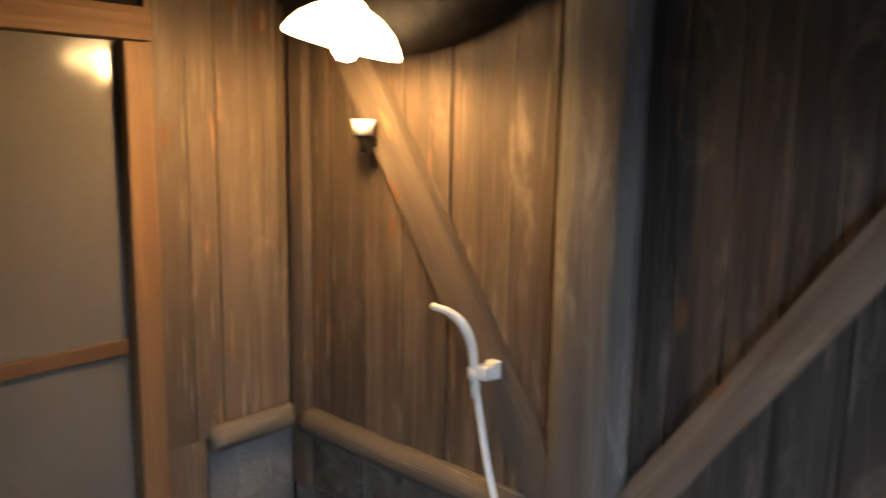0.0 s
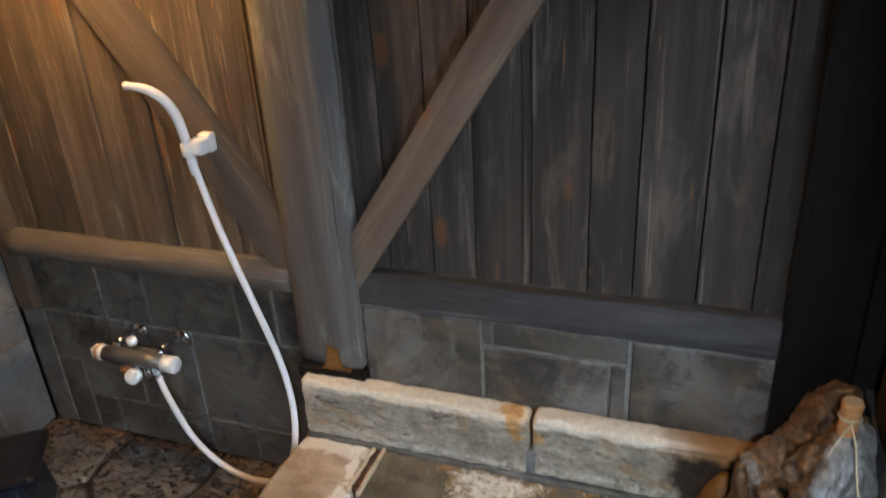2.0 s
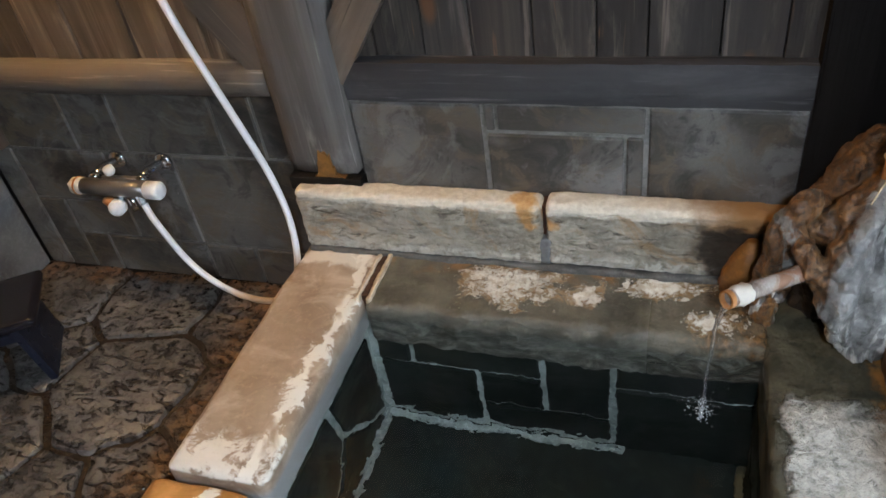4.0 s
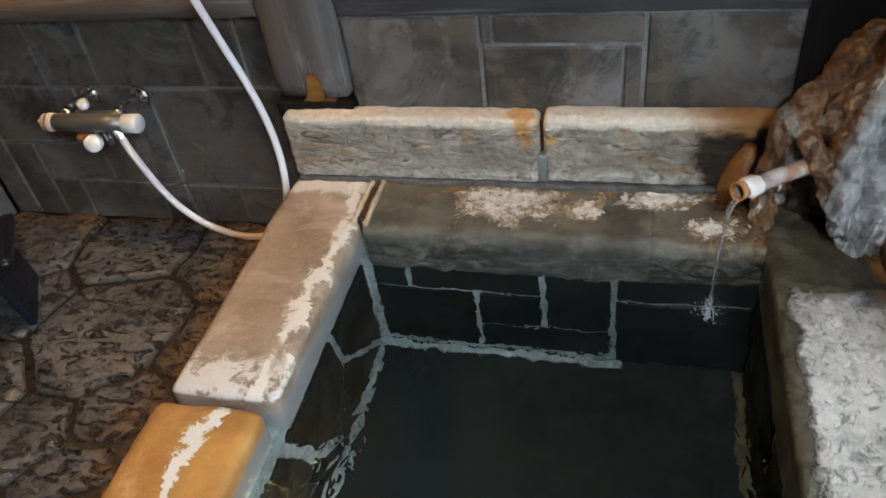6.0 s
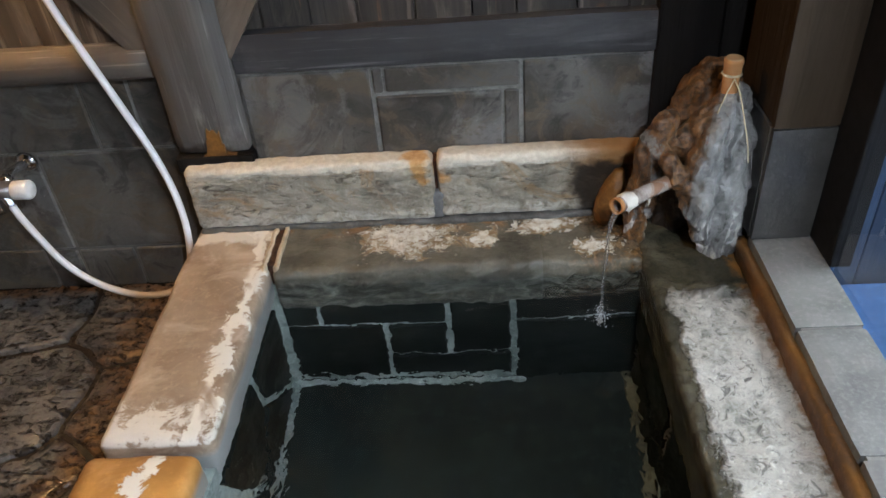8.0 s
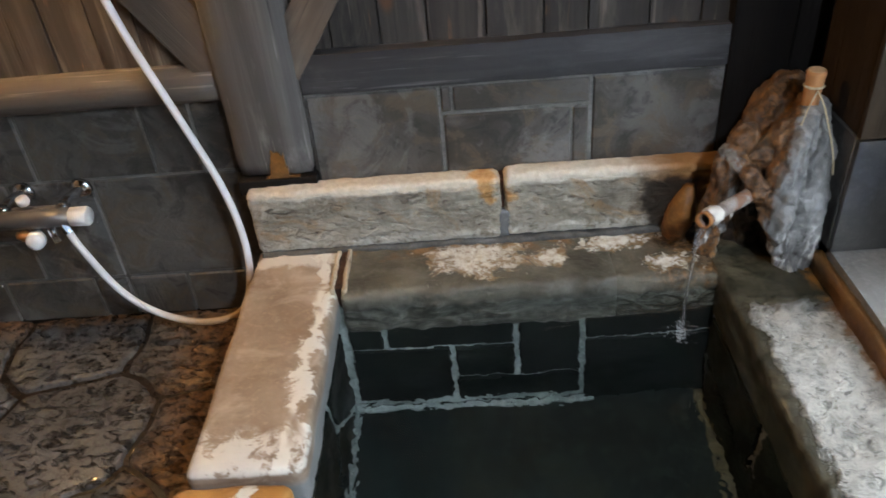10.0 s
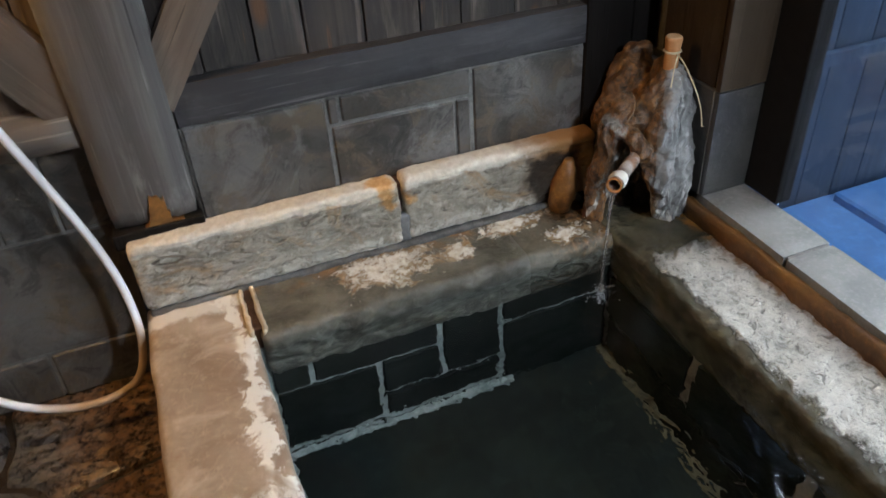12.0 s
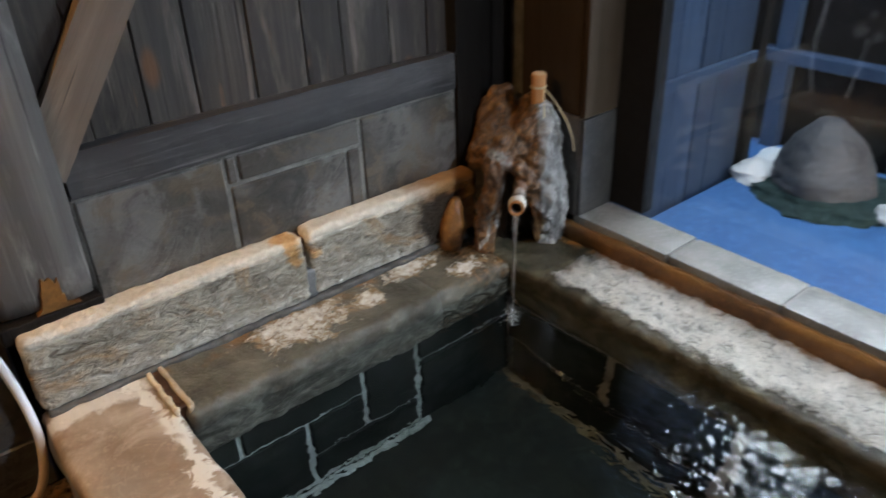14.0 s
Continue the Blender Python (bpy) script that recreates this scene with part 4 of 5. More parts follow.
def surface(f, low, cell):
    """The zero surface of a sampled field: one vertex in each cell that it crosses, quads across its edges."""
    n = np.array(f.shape) - 1
    inside = f < 0
    total, count = np.zeros((*n, 3)), np.zeros(n)
    for a in range(3):
        b, c = [k for k in range(3) if k != a]
        for db in (0, 1):
            for dc in (0, 1):
                p = [None] * 3
                p[a], p[b], p[c] = slice(0, n[a]), slice(db, n[b] + db), slice(dc, n[c] + dc)
                q = list(p)
                q[a] = slice(1, n[a] + 1)
                v0, v1 = f[tuple(p)], f[tuple(q)]
                hit = inside[tuple(p)] != inside[tuple(q)]
                along = np.where(hit, v0 / np.where(hit, v0 - v1, 1), 0)
                total[..., a] += along
                total[..., b] += hit * db
                total[..., c] += hit * dc
                count += hit
    used = count > 0
    index = -np.ones(n, int)
    index[used] = np.arange(used.sum())
    points = low + (np.argwhere(used) + total[used] / count[used][:, None]) * cell
    quads = []
    for a in range(3):
        b, c = (a + 1) % 3, (a + 2) % 3
        p, q = [slice(1, -1)] * 3, [slice(1, -1)] * 3
        p[a], q[a] = slice(0, -1), slice(1, None)
        for e in np.argwhere(inside[tuple(p)] != inside[tuple(q)]):
            k = e + 1
            k[a] -= 1
            ring = []
            for db, dc in ((0, 0), (1, 0), (1, 1), (0, 1)):
                g = k.copy()
                g[b] -= db
                g[c] -= dc
                ring.append(index[tuple(g)])
            if min(ring) >= 0:
                quads.append(ring)
    return points, quads


# the rock's own axes: u across its face, w into the corner
FACE, INTO = Vector((0.778, -0.628, 0)), Vector((0.628, 0.778, 0))
CRAGS = (
    ((1.036, 0.535, 0.262, 0.030), (1.046, 0.548, 0.36, 0.042), (1.034, 0.560, 0.48, 0.047), (1.020, 0.560, 0.635, 0.025)),  # the pale slab
    ((1.066, 0.548, 0.262, 0.024), (1.062, 0.556, 0.36, 0.030), (1.040, 0.575, 0.55, 0.034)),                                # and its broad foot
    ((1.016, 0.525, 0.275, 0.020), (1.018, 0.495, 0.34, 0.024), (1.014, 0.470, 0.42, 0.030), (1.008, 0.484, 0.52, 0.034), (1.012, 0.532, 0.62, 0.024)),
    ((0.950, 0.510, 0.545, 0.036), (0.982, 0.535, 0.585, 0.040), (1.008, 0.560, 0.640, 0.026)),                              # brown ridge up to the peg
    ((0.912, 0.455, 0.535, 0.022), (0.948, 0.440, 0.525, 0.020), (0.980, 0.446, 0.485, 0.018), (1.002, 0.470, 0.420, 0.018)),  # brow over the hollow
    ((0.860, 0.478, 0.262, 0.022), (0.864, 0.462, 0.40, 0.024), (0.888, 0.462, 0.52, 0.030), (0.916, 0.482, 0.600, 0.024)),  # the thin leg
    ((0.880, 0.490, 0.34, 0.012), (0.902, 0.478, 0.50, 0.020)),
    ((0.895, 0.620, 0.27, 0.066), (0.895, 0.635, 0.48, 0.066), (0.915, 0.670, 0.59, 0.056), (0.922, 0.685, 0.640, 0.034)),    # brown mass behind
    ((1.000, 0.655, 0.27, 0.080), (0.990, 0.640, 0.52, 0.072), (1.000, 0.615, 0.630, 0.034)),
)


def spout_stone():
    """Craggy slabs grown together, standing on two feet over a dark hollow."""
    cell, low = 0.0045, np.array((0.82, 0.40, 0.24))
    grid = np.stack(np.meshgrid(*(low[k] + cell * np.arange(n) for k, n in enumerate((68, 88, 106))), indexing="ij"), -1)
    field = np.full(grid.shape[:3], 9.0)
    for limb in CRAGS:
        for p, q in zip(limb, limb[1:]):
            p0, d = np.array(p[:3]), np.array(q[:3]) - np.array(p[:3])
            along = np.clip(((grid - p0) @ d) / (d @ d), 0, 1)
            dist = np.linalg.norm(grid - p0 - along[..., None] * d, axis=-1) - (p[3] + (q[3] - p[3]) * along)
            blend = np.clip(0.5 + (field - dist) / 0.018, 0, 1)
            field = field + (dist - field) * blend - 0.009 * blend * (1 - blend)
    points, quads = surface(field, low, cell)
    bm = bmesh.new()
    verts = []
    for u, w, z in points:
        p = FACE * float(u) + INTO * float(w) + Vector((0, 0, float(z)))
        k = Vector((p.x, p.y, p.z * 0.55))
        away = noise.noise_vector(k * 17) * 0.012 + noise.noise_vector(p * 44) * 0.006 + noise.noise_vector(p * 105) * 0.003
        edge = abs(noise.noise(k * 28))
        out = (p - (FACE * 0.96 + INTO * 0.60 + Vector((0, 0, p.z)))).normalized()
        verts.append(bm.verts.new(p + away + out * (0.012 * (0.3 - edge) + 0.018 * (0.28 - abs(noise.noise((p.x * 46, p.y * 46, p.z * 9)))))))
    for ring in quads:
        bm.faces.new([verts[i] for i in ring])
    return bm


rock = spout_stone()
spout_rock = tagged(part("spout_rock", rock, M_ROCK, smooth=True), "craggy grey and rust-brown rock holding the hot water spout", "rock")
wedge = tagged(part("wedge_stone", lump((0.908, -0.092, 0.262), (0.938, -0.082, 0.405), (0.026, 0.036, 0.034, 0.026, 0.012), 11, seg=32, rows=20), M_RUST, smooth=True), "small rusty upright stone beside the spout rock", "stone")

spout = thing("water_spout", "short rusty metal pipe with a limed end pouring into the bath", "spout", 0.9, -0.36, 0.48)
a, b = Vector((1.052, -0.229, 0.474)), Vector((0.877, -0.384, 0.503))
d = (b - a).normalized()
bm = merge(cyl(a, b, 0.0165, seg=24, rings=6, caps=False), cyl(a, b - d * 0.004, 0.0145, seg=24, rings=2, caps=False))
part("pipe", bm, M_PIPE, spout, smooth=True)
part("lip", lathe([(0.0178, 0), (0.0178, 0.01), (0.0142, 0.01), (0.0142, 0), (0.0178, 0)]), M_COPPER, spout, "rusty copper-coloured lip", at=Matrix.Translation(b - d * 0.008) @ d.to_track_quat("Z", "Y").to_matrix().to_4x4())
crust = tube([b - d * k for k in (0.052, 0.044, 0.036, 0.028, 0.02, 0.012)], [0.0172, 0.0205, 0.0195, 0.0212, 0.0198, 0.0176], 26, caps=False)
part("lime_crust", rough(crust, 0.0035, 60, 3), M_LIMEWHITE, spout, "lumpy white lime on the pipe's end", smooth=True)
for k, drop in ((0.045, 0.022), (0.115, 0.026), (0.075, 0.012)):
    q = b - d * k + Vector((0, 0, -0.014))
    part("lime_drip", tube([q, q + Vector((0.001, 0, -drop * 0.6)), q + Vector((0, 0.001, -drop))], [0.0035, 0.0026, 0.001], 8), M_LIMEWHITE, spout, smooth=True)
fall = smooth_line([b + Vector((0, 0, -0.012)), b + Vector((-0.010, -0.008, -0.04)), b + Vector((-0.016, -0.012, -0.10)), b + Vector((-0.019, -0.012, -0.2)), (b.x - 0.02, b.y - 0.012, WATER)], 5)
stream = tagged(part("water_stream", rough(tube(fall, [0.0075 - 0.0042 * min(1, i / 7) for i in range(len(fall))], 12), 0.003, 80), M_STREAM, smooth=True), "thin clear stream falling from the spout", "water")
stream.visible_shadow = False
bm = bmesh.new()
for i in range(90):
    t, r = rng.random() * 6.28, abs(rng.gauss(0, 0.028))
    s = rng.uniform(0.0007, 0.0024)
    bmesh.ops.create_icosphere(bm, subdivisions=1, radius=s, matrix=Matrix.Translation((b.x - 0.02 + r * math.cos(t), b.y - 0.012 + r * math.sin(t), WATER + s * 0.3 + rng.random() * max(0.0, 0.022 - r * 0.5))))
splash = tagged(part("splash", bm, M_STREAM, smooth=True), "small splash where the stream meets the water", "water", "", "stuff")
splash.visible_shadow = False
bm = bmesh.new()
for i in range(170):
    t, r, z = rng.random() * 6.28, abs(rng.gauss(0, 0.013)), rng.random() ** 1.5
    bmesh.ops.create_icosphere(bm, subdivisions=1, radius=rng.uniform(0.0008, 0.0022), matrix=Matrix.Translation((b.x - 0.02 + r * math.cos(t), b.y - 0.012 + r * math.sin(t), WATER - 0.004 - 0.06 * z)))
tagged(part("bubbles", bm, M_BUBBLE, smooth=True), "cloud of fine pale bubbles under the falling stream", "bubbles", "", "stuff")

peg = thing("wooden_peg", "brown wooden peg in the rock with a straw cord", "peg", 1.137, -0.196, 0.68)
part("peg_body", lathe([(0.0, 0.0), (0.017, 0.0), (0.0175, 0.05), (0.019, 0.078), (0.0205, 0.092), (0.019, 0.097), (0.0, 0.0975)], (1.137, -0.196, 0.64), 28), M_CORK, peg)
part("cut_end", lathe([(0.0, 0.0), (0.0175, 0.0), (0.017, 0.0015), (0.0, 0.002)], (1.137, -0.196, 0.7373), 28), M_CUT, peg, "paler sawn end")
part("cord", tube(smooth_line([(1.137, -0.218, 0.70), (1.145, -0.245, 0.675), (1.150, -0.285, 0.63), (1.158, -0.300, 0.59), (1.165, -0.305, 0.545)], 6), 0.0016, 8), M_TWINE, peg, "frayed straw cord", smooth=True)
part("cord", tube(smooth_line([(1.137, -0.218, 0.70), (1.118, -0.235, 0.672), (1.10, -0.255, 0.64)], 6), 0.0016, 8), M_TWINE, peg, "frayed straw cord", smooth=True)
part("cord_band", lathe([(0.0195, 0), (0.0225, 0.003), (0.0195, 0.006)], (1.137, -0.196, 0.70), 20), M_TWINE, peg, smooth=True)

# ---------------------------------------------------------------- shower
mixer = thing("shower_mixer", "dull grey thermostatic shower mixer with white knobs on the slate wall", "tap", -0.73, 0.04, 0.43)
part("body", merge(cyl((-0.845, -0.072, 0.428), (-0.632, -0.072, 0.428), 0.024, seg=28, rings=3), box(-0.80, -0.68, -0.05, -0.03, 0.41, 0.445, 0.006)), M_GREYMETAL, mixer, smooth=True)
part("knob", lathe([(0, 0), (0.02, 0), (0.025, 0.004), (0.026, 0.044), (0.022, 0.05), (0, 0.05)], (0, 0, 0), 28), M_WHITE, mixer, "white temperature knob", at=pose(-0.634, -0.072, 0.428, 0, 90, 0), smooth=True)
knob = part("knob", lathe([(0, 0), (0.02, 0), (0.025, 0.004), (0.024, 0.036), (0.016, 0.042), (0, 0.042)], (0, 0, 0), 28), M_CREAM, mixer, "yellowed white flow knob", at=pose(-0.843, -0.072, 0.428, 0, -90, 0), smooth=True)
part("lever", box(-0.90, -0.883, -0.078, -0.066, 0.422, 0.436, 0.003), M_WHITE, knob)
part("ring", lathe([(0.0265, 0), (0.0265, 0.006), (0.024, 0.006), (0.024, 0), (0.0265, 0)], (0, 0, 0), 28), M_COPPER, mixer, at=pose(-0.866, -0.072, 0.428, 0, 90, 0))
for x in (-0.66, -0.82):
    arm = part("wall_union", merge(tube(smooth_line([(x, -0.05, 0.44), (x + 0.005, -0.02, 0.452), (x + 0.015, 0.01, 0.452), (x + 0.015, 0.045, 0.445)], 5), 0.0125, 14), cyl((x, -0.055, 0.44), (x, -0.035, 0.446), 0.0165, seg=6)), M_CHROME, mixer, "chrome wall union", smooth=True)
    part("flange", lathe([(0, 0.018), (0.014, 0.018), (0.026, 0.006), (0.03, 0.0), (0, 0)], (0, 0, 0), 28), M_CHROME, arm, at=pose(x + 0.015, 0.045, 0.445, 90, 0, 0), smooth=True)
part("cap", lathe([(0, 0), (0.013, 0), (0.016, 0.006), (0.015, 0.02), (0, 0.024)], (0, 0, 0), 20), M_WHITE, mixer, at=pose(-0.752, -0.05, 0.462, 10, 0, 0), smooth=True)
part("spout_base", merge(cyl((-0.735, -0.072, 0.41), (-0.735, -0.08, 0.365), 0.017, seg=18, rings=2), cyl((-0.70, -0.07, 0.41), (-0.69, -0.078, 0.36), 0.012, seg=14)), M_CHROME, mixer, "chrome outlet", smooth=True)
part("diverter_knob", lathe([(0, 0), (0.02, 0), (0.024, 0.004), (0.023, 0.026), (0.017, 0.032), (0, 0.032)], (0, 0, 0), 24), M_WHITE, mixer, "white diverter knob", at=pose(-0.735, -0.088, 0.378, 75, 0, 20), smooth=True)
part("tip", lathe([(0, 0), (0.013, 0.002), (0.015, 0.018), (0.01, 0.034), (0, 0.036)], (0, 0, 0), 18), M_COPPER, mixer, "orange rusted outlet tip", at=pose(-0.75, -0.085, 0.384, 0, -80, 0), smooth=True)

hose_line = smooth_line([(-0.652, -0.085, 0.412), (-0.622, -0.10, 0.34), (-0.565, -0.105, 0.208), (-0.49, -0.11, 0.132), (-0.395, -0.115, 0.093), (-0.30, -0.12, 0.098), (-0.235, -0.12, 0.14), (-0.205, -0.10, 0.235),
                         (-0.208, -0.07, 0.35), (-0.235, -0.055, 0.49), (-0.29, -0.055, 0.68), (-0.345, -0.055, 0.86), (-0.378, -0.055, 1.0), (-0.392, -0.058, 1.075)], 10)
hose = thing("shower_hose", "white shower hose looping above the floor, stained tan below", "hose", -0.35, -0.1, 0.09)
part("tube", tube(hose_line, 0.0095, 14), M_HOSE, hose, smooth=True)
part("nut", cyl((-0.653, -0.084, 0.416), (-0.642, -0.090, 0.392), 0.0125, seg=6), M_CHROME, hose, "chrome hose nut")
part("end_cone", cyl((-0.3885, -0.0575, 1.035), (-0.392, -0.058, 1.075), 0.0105, 0.0135, 16), M_WHITE, hose, smooth=True)

shower = thing("hand_shower", "white plastic hand shower hanging in its wall holder", "shower head", -0.39, -0.04, 1.09)
grip = smooth_line([(-0.392, -0.058, 1.065), (-0.395, -0.062, 1.13), (-0.402, -0.07, 1.19), (-0.42, -0.085, 1.235), (-0.45, -0.103, 1.262), (-0.487, -0.12, 1.272)], 7)
part("handle", tube(grip, [0.0105 + 0.003 * math.sin(i / len(grip) * 3.1) - 0.003 * (i / len(grip)) ** 3 for i in range(len(grip))], 18), M_WHITE, shower, smooth=True)
part("spray_plate", lathe([(0, -0.0105)] + [(0.0105 * math.sin(k * 0.3927), -0.0105 * math.cos(k * 0.3927)) for k in range(1, 8)] + [(0, 0.0105)], (-0.485, -0.119, 1.2715), 18), M_WHITE, shower, "rounded spray end", smooth=True)
holder = part("holder", block(-0.386, -0.346, -0.072, -0.03, 1.088, 1.128, 0.01, 0.007, 0.0, 5), M_WHITE, shower, "white plastic wall holder", smooth=True)
part("holder_clip", lathe([(0.0175, 0), (0.0195, 0.03), (0.0165, 0.03), (0.0145, 0), (0.0175, 0)], (-0.393, -0.06, 1.085), 22), M_WHITE, holder, smooth=True)
part("backplate", box(-0.384, -0.348, -0.032, -0.003, 1.084, 1.132, 0.004), M_WHITE, holder)

hook = thing("upper_shower_holder", "white plastic cup holder high on the brace", "holder", -0.845, -0.02, 1.69)
part("cup", lathe([(0, 0.0), (0.026, 0.0), (0.036, 0.044), (0.031, 0.046), (0.022, 0.006), (0, 0.006)], (-0.838, -0.045, 1.70), 26), M_WHITE, hook, smooth=True)
part("stem", lathe([(0.0, -0.05), (0.008, -0.046), (0.009, -0.02), (0.022, 0.0), (0, 0.0)], (-0.838, -0.045, 1.70), 20), M_DARK, hook, "dark stem", smooth=True)
part("bracket", box(-0.85, -0.826, -0.045, 0.0, 1.668, 1.69, 0.003), M_DARK, hook)

# ---------------------------------------------------------------- lamps
LX, LY, LZ = -0.668, -0.258, 1.885
lamp = thing("pendant_lamp", "glowing white glass bell lamp hanging from the beam", "lamp", LX, LY, LZ)
TILTED = Matrix.Translation((LX, LY, LZ + 0.08)) @ Matrix.Rotation(radians(13), 4, Vector((-0.75, 0.66, 0))) @ Matrix.Translation((0, 0, -0.08))  # the bell hangs askew
part("shade", lathe([(0.148, 0.035), (0.15, 0.042), (0.142, 0.06), (0.12, 0.09), (0.085, 0.118), (0.045, 0.135), (0.03, 0.15), (0.026, 0.15), (0.04, 0.131), (0.08, 0.113), (0.115, 0.086), (0.138, 0.056), (0.148, 0.035)], (0, 0, 0), 40), M_SHADE, lamp, at=TILTED, smooth=True)
part("bulb", lathe([(0, 0.0), (0.02, 0.006), (0.031, 0.022), (0.034, 0.042), (0.028, 0.064), (0.018, 0.085), (0.014, 0.11), (0, 0.11)], (LX, LY, LZ - 0.002), 24), M_BULB, lamp, "bright warm bulb", smooth=True)
part("socket", lathe([(0, 0.10), (0.022, 0.10), (0.022, 0.17), (0.01, 0.185), (0, 0.185)], (LX, LY, LZ), 20), M_IRON, lamp, smooth=True)
part("cord", cyl((LX, LY, LZ + 0.18), (LX, LY, TOP), 0.004, seg=8), M_IRON, lamp)
# Unseen lamp added for fill; its cone keeps the upper walls darker.
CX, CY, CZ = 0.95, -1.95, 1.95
shaded = thing("fill_lamp", "unseen fill lamp added behind the bath, in a black metal cone shade", "lamp", CX, CY, CZ)
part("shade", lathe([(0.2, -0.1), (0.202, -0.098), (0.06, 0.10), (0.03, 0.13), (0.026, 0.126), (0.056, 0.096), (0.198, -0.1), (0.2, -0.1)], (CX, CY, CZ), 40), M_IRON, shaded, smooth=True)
part("globe", lathe([(0, -0.06)] + [(0.06 * math.sin(a * 0.2618), -0.06 * math.cos(a * 0.2618)) for a in range(1, 12)] + [(0, 0.06)], (CX, CY, CZ), 28), M_FILL_LAMP, shaded, "neutral white glowing globe", smooth=True)
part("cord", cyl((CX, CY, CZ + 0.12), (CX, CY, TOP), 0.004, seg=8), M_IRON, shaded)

# ---------------------------------------------------------------- door and stool
door = thing("door_1", "closed sliding door of pale frosted panels in a timber frame", "door", -1.3, -0.95, 0, kind="structure")
jamb = part("jamb", block(-0.035, 0.035, -0.04, 0.04, -0.972, 0.972, 0.06, 0.005, 0.001, 6), M_DOORWOOD, door, at=pose(-1.285, -0.497, 0.972))
part("jamb", block(-0.035, 0.035, -0.05, 0.05, -1.0, 1.0, 0.06, 0.005, 0.001, 6), M_DOORWOOD, door, at=pose(-1.285, -1.45, 1.0))
part("lintel", block(-0.04, 0.04, -0.045, 0.045, -0.54, 0.54, 0.06, 0.005, 0.001, 6), M_DOORWOOD, door, at=pose(-1.285, -0.994, 1.992, 90, 0, 0))
leaf = part("leaf", box(-1.318, -1.298, -1.40, -0.54, 0.01, 1.945, 0.002), M_PANEL, door, "pale frosted panel")
part("rail", box(-1.30, -1.282, -1.40, -0.545, 1.062, 1.107, 0.004), M_ALU, leaf, "bronze-brown middle rail")

stool = thing("bath_stool", "low black lacquered bath stool standing on wet flagstones", "stool", -1.02, -0.43, 0.0)
part("seat", block(-0.17, 0.17, -0.12, 0.12, 0.0, 0.028, 0.02, 0.009, 0.0, 5), M_BLACK, stool, at=pose(-1.065, -0.415, 0.20, 0, 0, 35), smooth=True)
for s in (-1, 1):
    part("leg", block(-0.012, 0.012, -0.115, 0.115, 0.0, 0.205, 0.02, 0.005, 0.0, 5), M_NAVY, stool, at=pose(-1.065, -0.415, 0, 0, 0, 35) @ pose(s * 0.13, 0, 0, 0, -s * 7, 0))
part("stretcher", box(-0.13, 0.13, -0.012, 0.012, 0.09, 0.12, 0.003), M_NAVY, stool, at=pose(-1.065, -0.415, 0, 0, 0, 35))

# ---------------------------------------------------------------- outside the window
eave = structure("eave", box(1.6, 2.75, -3.4, 0.9, 2.35, 2.45, 0.01), M_DARK, "dark timber eave over the window", "roof")
def garden_lamp(foot, globe, radius, glow, label):
    """A pole with a bent arm and a glowing globe at its end."""
    lamp = thing("garden_lamp", label, "lamp", foot[0], foot[1], -0.5, "garden lamps")
    g, f = Vector(globe), Vector((foot[0], foot[1], 0))
    part("globe", lathe([(0, -radius)] + [(radius * math.sin(a * 0.2618), -radius * math.cos(a * 0.2618)) for a in range(1, 12)] + [(0, radius)], globe, 24), glow, lamp, "cold white glowing globe", smooth=True)
    part("pole", cyl((foot[0], foot[1], -0.5), (foot[0], foot[1], g.z + 0.55), 0.05, 0.035, 12), M_IRON, lamp)
    part("arm", tube(smooth_line([(f.x, f.y, g.z + 0.5), f.lerp(Vector((g.x, g.y, 0)), 0.4) + Vector((0, 0, g.z + 0.62)), g + Vector((0, 0, radius + 0.12)), g + Vector((0, 0, radius - 0.02))], 4), 0.025, 10), M_IRON, lamp)


garden_lamp((3.75, -1.3), (3.55, -0.02, 2.9), 0.34, M_GARDENLAMP, "tall garden lamp with a white globe on an arm")
# out of view, added to light the room from the window side
garden_lamp((4.7, -4.2), (4.45, -3.7, 2.3), 0.3, M_FLOOD, "unseen lamp added outside to shine in through the window")
ground = structure("ground", box(-60, 60, -60, 60, -0.9, -0.5), M_SNOW, "bright blue sheeting over the ground outside", "ground")
for x0, x1, y0, y1 in ((1.7, 2.55, -1.2, 0.44), (2.6, 3.4, -0.75, 0.44), (1.7, 2.9, -2.6, -1.26), (2.96, 3.9, -2.4, -0.82), (3.45, 3.94, -0.78, 0.44)):
    part("blue_sheet", box(x0, x1, y0, y1, -0.51, -0.45, 0.01, 1), M_SNOW, ground)
fence = thing("garden_fence", "blue-grey board fence with a horizontal rail", "fence", 2.4, 0.47, -0.5)
x = 1.62
while x < 3.4:
    w = rng.uniform(0.14, 0.2)
    part("fence_board", box(-w / 2 + 0.002, w / 2 - 0.002, 0, 0.025, -1.4, 1.4, 0.003, 1), M_FENCE, fence, at=pose(x + w / 2, 0.47 + rng.uniform(0, 0.01), 0.9))
    x += w
part("fence_rail", box(-0.92, 0.92, -0.03, 0, -0.03, 0.03, 0.004), M_FENCE, fence, at=pose(2.56, 0.468, 0.2))
part("fence_post", box(3.4, 3.47, 0.43, 0.5, -0.5, 2.3, 0.006), M_IRON, fence, "dark end post")
shed = thing("garden_shed", "dark timber shed beyond the blue ground", "shed", 4.15, -0.2, -0.5)
part("shed_wall", box(4.05, 4.25, -2.6, 2.2, -0.5, 2.6), M_DARK, shed)
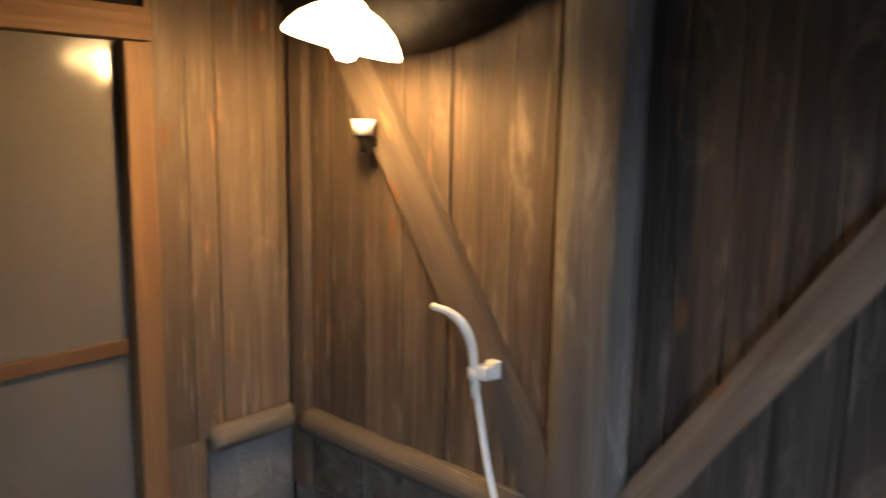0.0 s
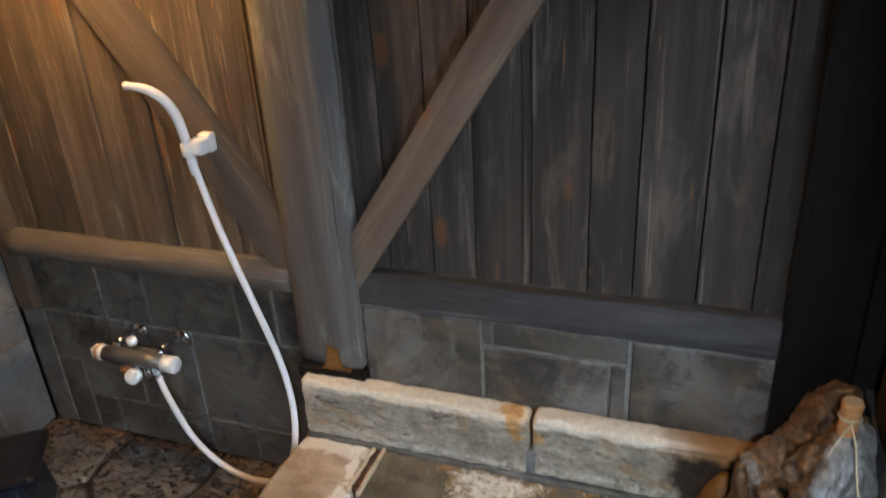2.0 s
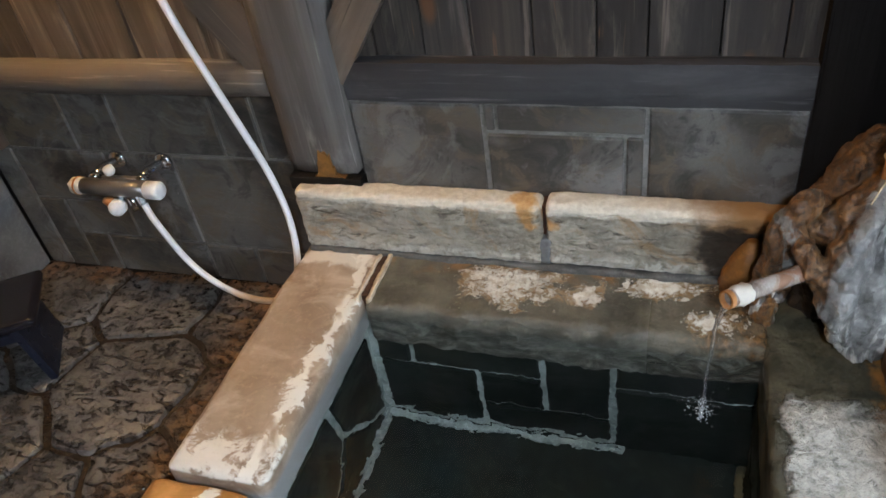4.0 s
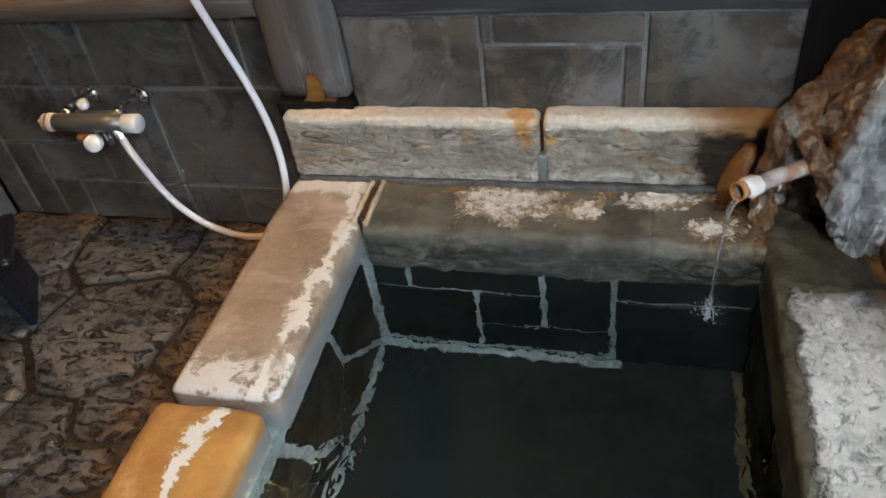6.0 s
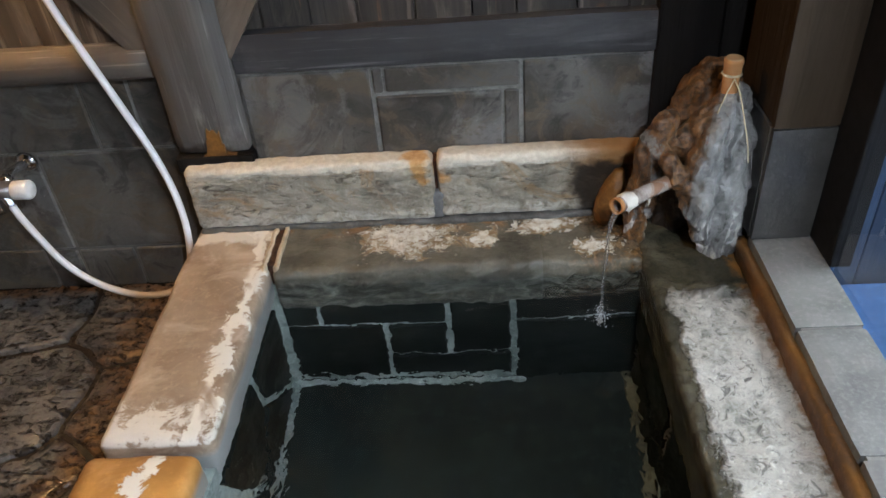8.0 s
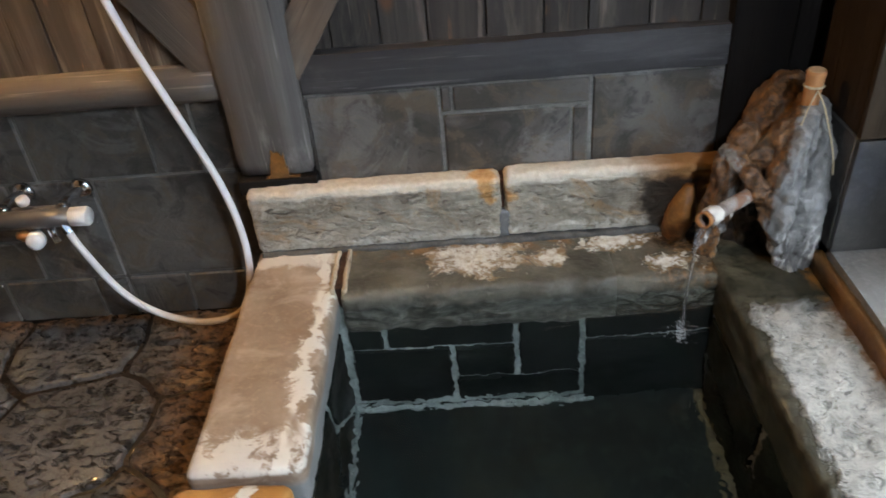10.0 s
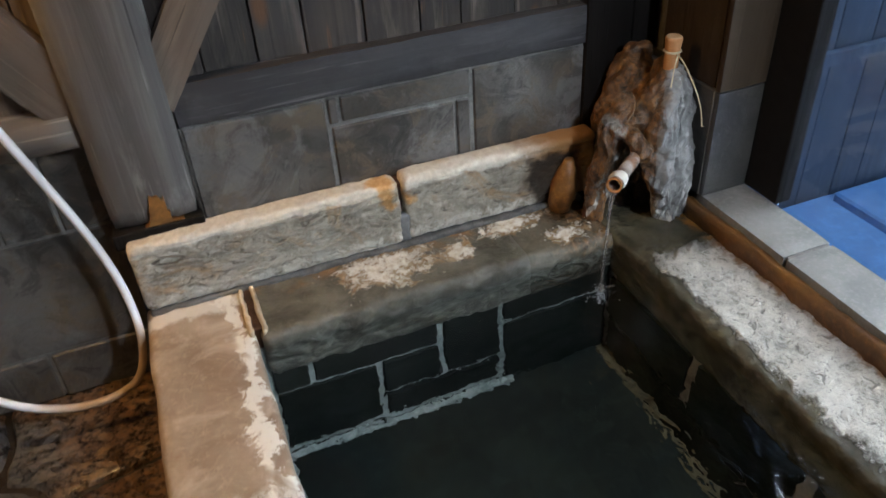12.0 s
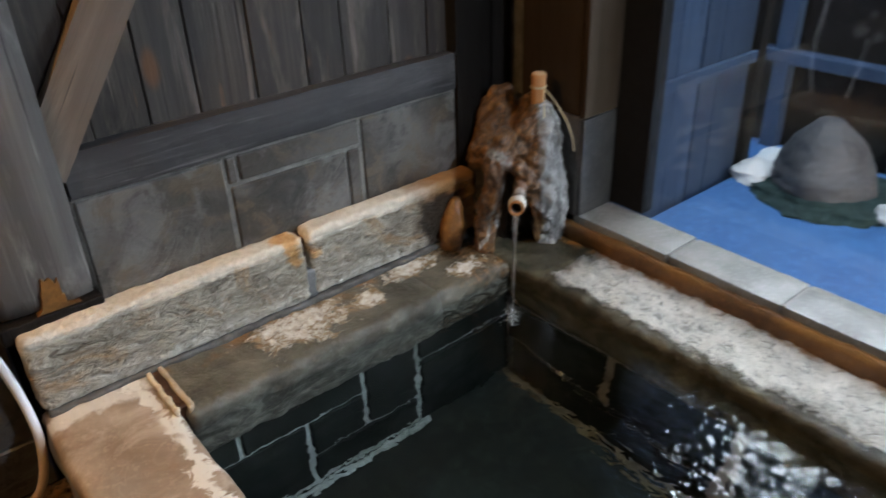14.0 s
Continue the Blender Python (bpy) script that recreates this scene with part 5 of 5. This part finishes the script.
for y in (1.35, 0.6, -0.15, -0.75, -1.5, -2.3):
    part("shed_post", box(3.97, 4.05, y - 0.05, y + 0.05, -0.5, 2.6, 0.006), M_FENCE, shed)
part("shed_rail", box(3.95, 4.05, -2.6, 2.0, 0.02, 0.09, 0.006), M_FENCE, shed)
bld = lump((3.52, 0.02, -0.5), (3.54, 0.06, -0.08), (0.25, 0.25, 0.24, 0.20, 0.15, 0.06), 21, amp=0.10)
tagged(part("boulder", bld, M_BOULDER, smooth=True), "smooth dark grey boulder on the blue ground", "boulder")
for x, y, s, k in ((3.40, 0.33, 0.10, 2), (3.60, 0.34, 0.10, 6), (3.42, -0.42, 0.09, 9)):
    tagged(part("white_stone", lump((x, y, -0.46), (x + 0.03, y + 0.02, -0.46 + s * 1.1), (s, s * 1.1, s, s * 0.75, s * 0.3), k, seg=28, rows=16, amp=0.4), M_FOAM, smooth=True), "small white stone beside the boulder", "stone", "white stones")
tagged(part("moss", lump((3.52, 0.0, -0.46), (3.52, 0.0, -0.40), (0.37, 0.36, 0.30, 0.2), 14, seg=48, rows=10, amp=0.25), M_MOSS, smooth=True), "dark green moss round the boulder's foot", "moss", "", "stuff")

# ---------------------------------------------------------------- flagstones


def clip(poly, p, n):
    out = []
    for a, b in zip(poly, poly[1:] + poly[:1]):
        da, db = (a - p).dot(n), (b - p).dot(n)
        if da <= 0:
            out.append(a)
        if da * db < 0:
            out.append(a.lerp(b, da / (da - db)))
    return out


def flagstones():
    # the broad stones round the bath's foot, then the rest at random behind them
    seeds = [Vector(p) for p in ((-0.67, -0.43), (-0.40, -0.12), (-0.77, -0.11), (-0.96, -0.36), (-1.14, -0.11), (-0.94, -0.66), (-0.33, -0.45), (-0.50, -0.64), (-0.70, -0.77),
                                 (-0.31, -0.80), (-0.50, -0.88), (-1.19, -0.56), (-1.02, -0.92))]
    while len(seeds) < 46:
        s = Vector((rng.uniform(-1.32, -0.16), rng.uniform(-2.6, -0.98)))
        if all((s - q).length > (0.15 if len(seeds) % 3 else 0.21) for q in seeds):
            seeds.append(s)
    size = [0.03] + [rng.uniform(-0.008, 0.012) for _ in seeds[1:]]
    for k, s in enumerate(seeds):
        poly = [Vector(p) for p in ((-1.30, -2.8), (-0.17, -2.8), (-0.17, 0.05), (-1.30, 0.05))]
        for n, q in enumerate(seeds):
            if q is not s:
                d = q - s
                half = d.length / 2 + (size[k] - size[n]) / (2 * d.length)
                d.normalize()
                poly = clip(poly, s + d * (half - 0.009), d)
        if len(poly) < 3:
            continue
        c = sum(poly, Vector((0, 0))) / len(poly)
        ring = []
        for a, b in zip(poly, poly[1:] + poly[:1]):
            n = max(1, int((b - a).length / 0.02))
            ring += [a.lerp(b, i / n) for i in range(n)]
        ring = [p + Vector(noise.noise_vector((p.x * 9, p.y * 9, 0))[:2]) * 0.022 + Vector(noise.noise_vector((p.x * 31, p.y * 31, c.x))[:2]) * 0.005 for p in ring]
        tilt = Vector((rng.uniform(-0.006, 0.006), rng.uniform(-0.006, 0.006)))
        bm = bmesh.new()
        loops = []
        for k, z in ((1.0, -0.014), (0.985, -0.003), (0.95, 0.002), (0.62, 0.003), (0.3, 0.003)):
            loops.append([bm.verts.new((*(c + (p - c) * k), z + (tilt.dot(p - c) if z > -0.01 else 0) + (0.0025 * noise.noise((p.x * 22, p.y * 22, k * 7)) if z > 0 else 0))) for p in ring])
        for u, w in zip(loops, loops[1:]):
            for i in range(len(ring)):
                j = (i + 1) % len(ring)
                bm.faces.new((u[i], u[j], w[j], w[i]))
        bm.faces.new(loops[-1])
        part("flagstone", bm, M_FLAG, floor, smooth=True)


flagstones()
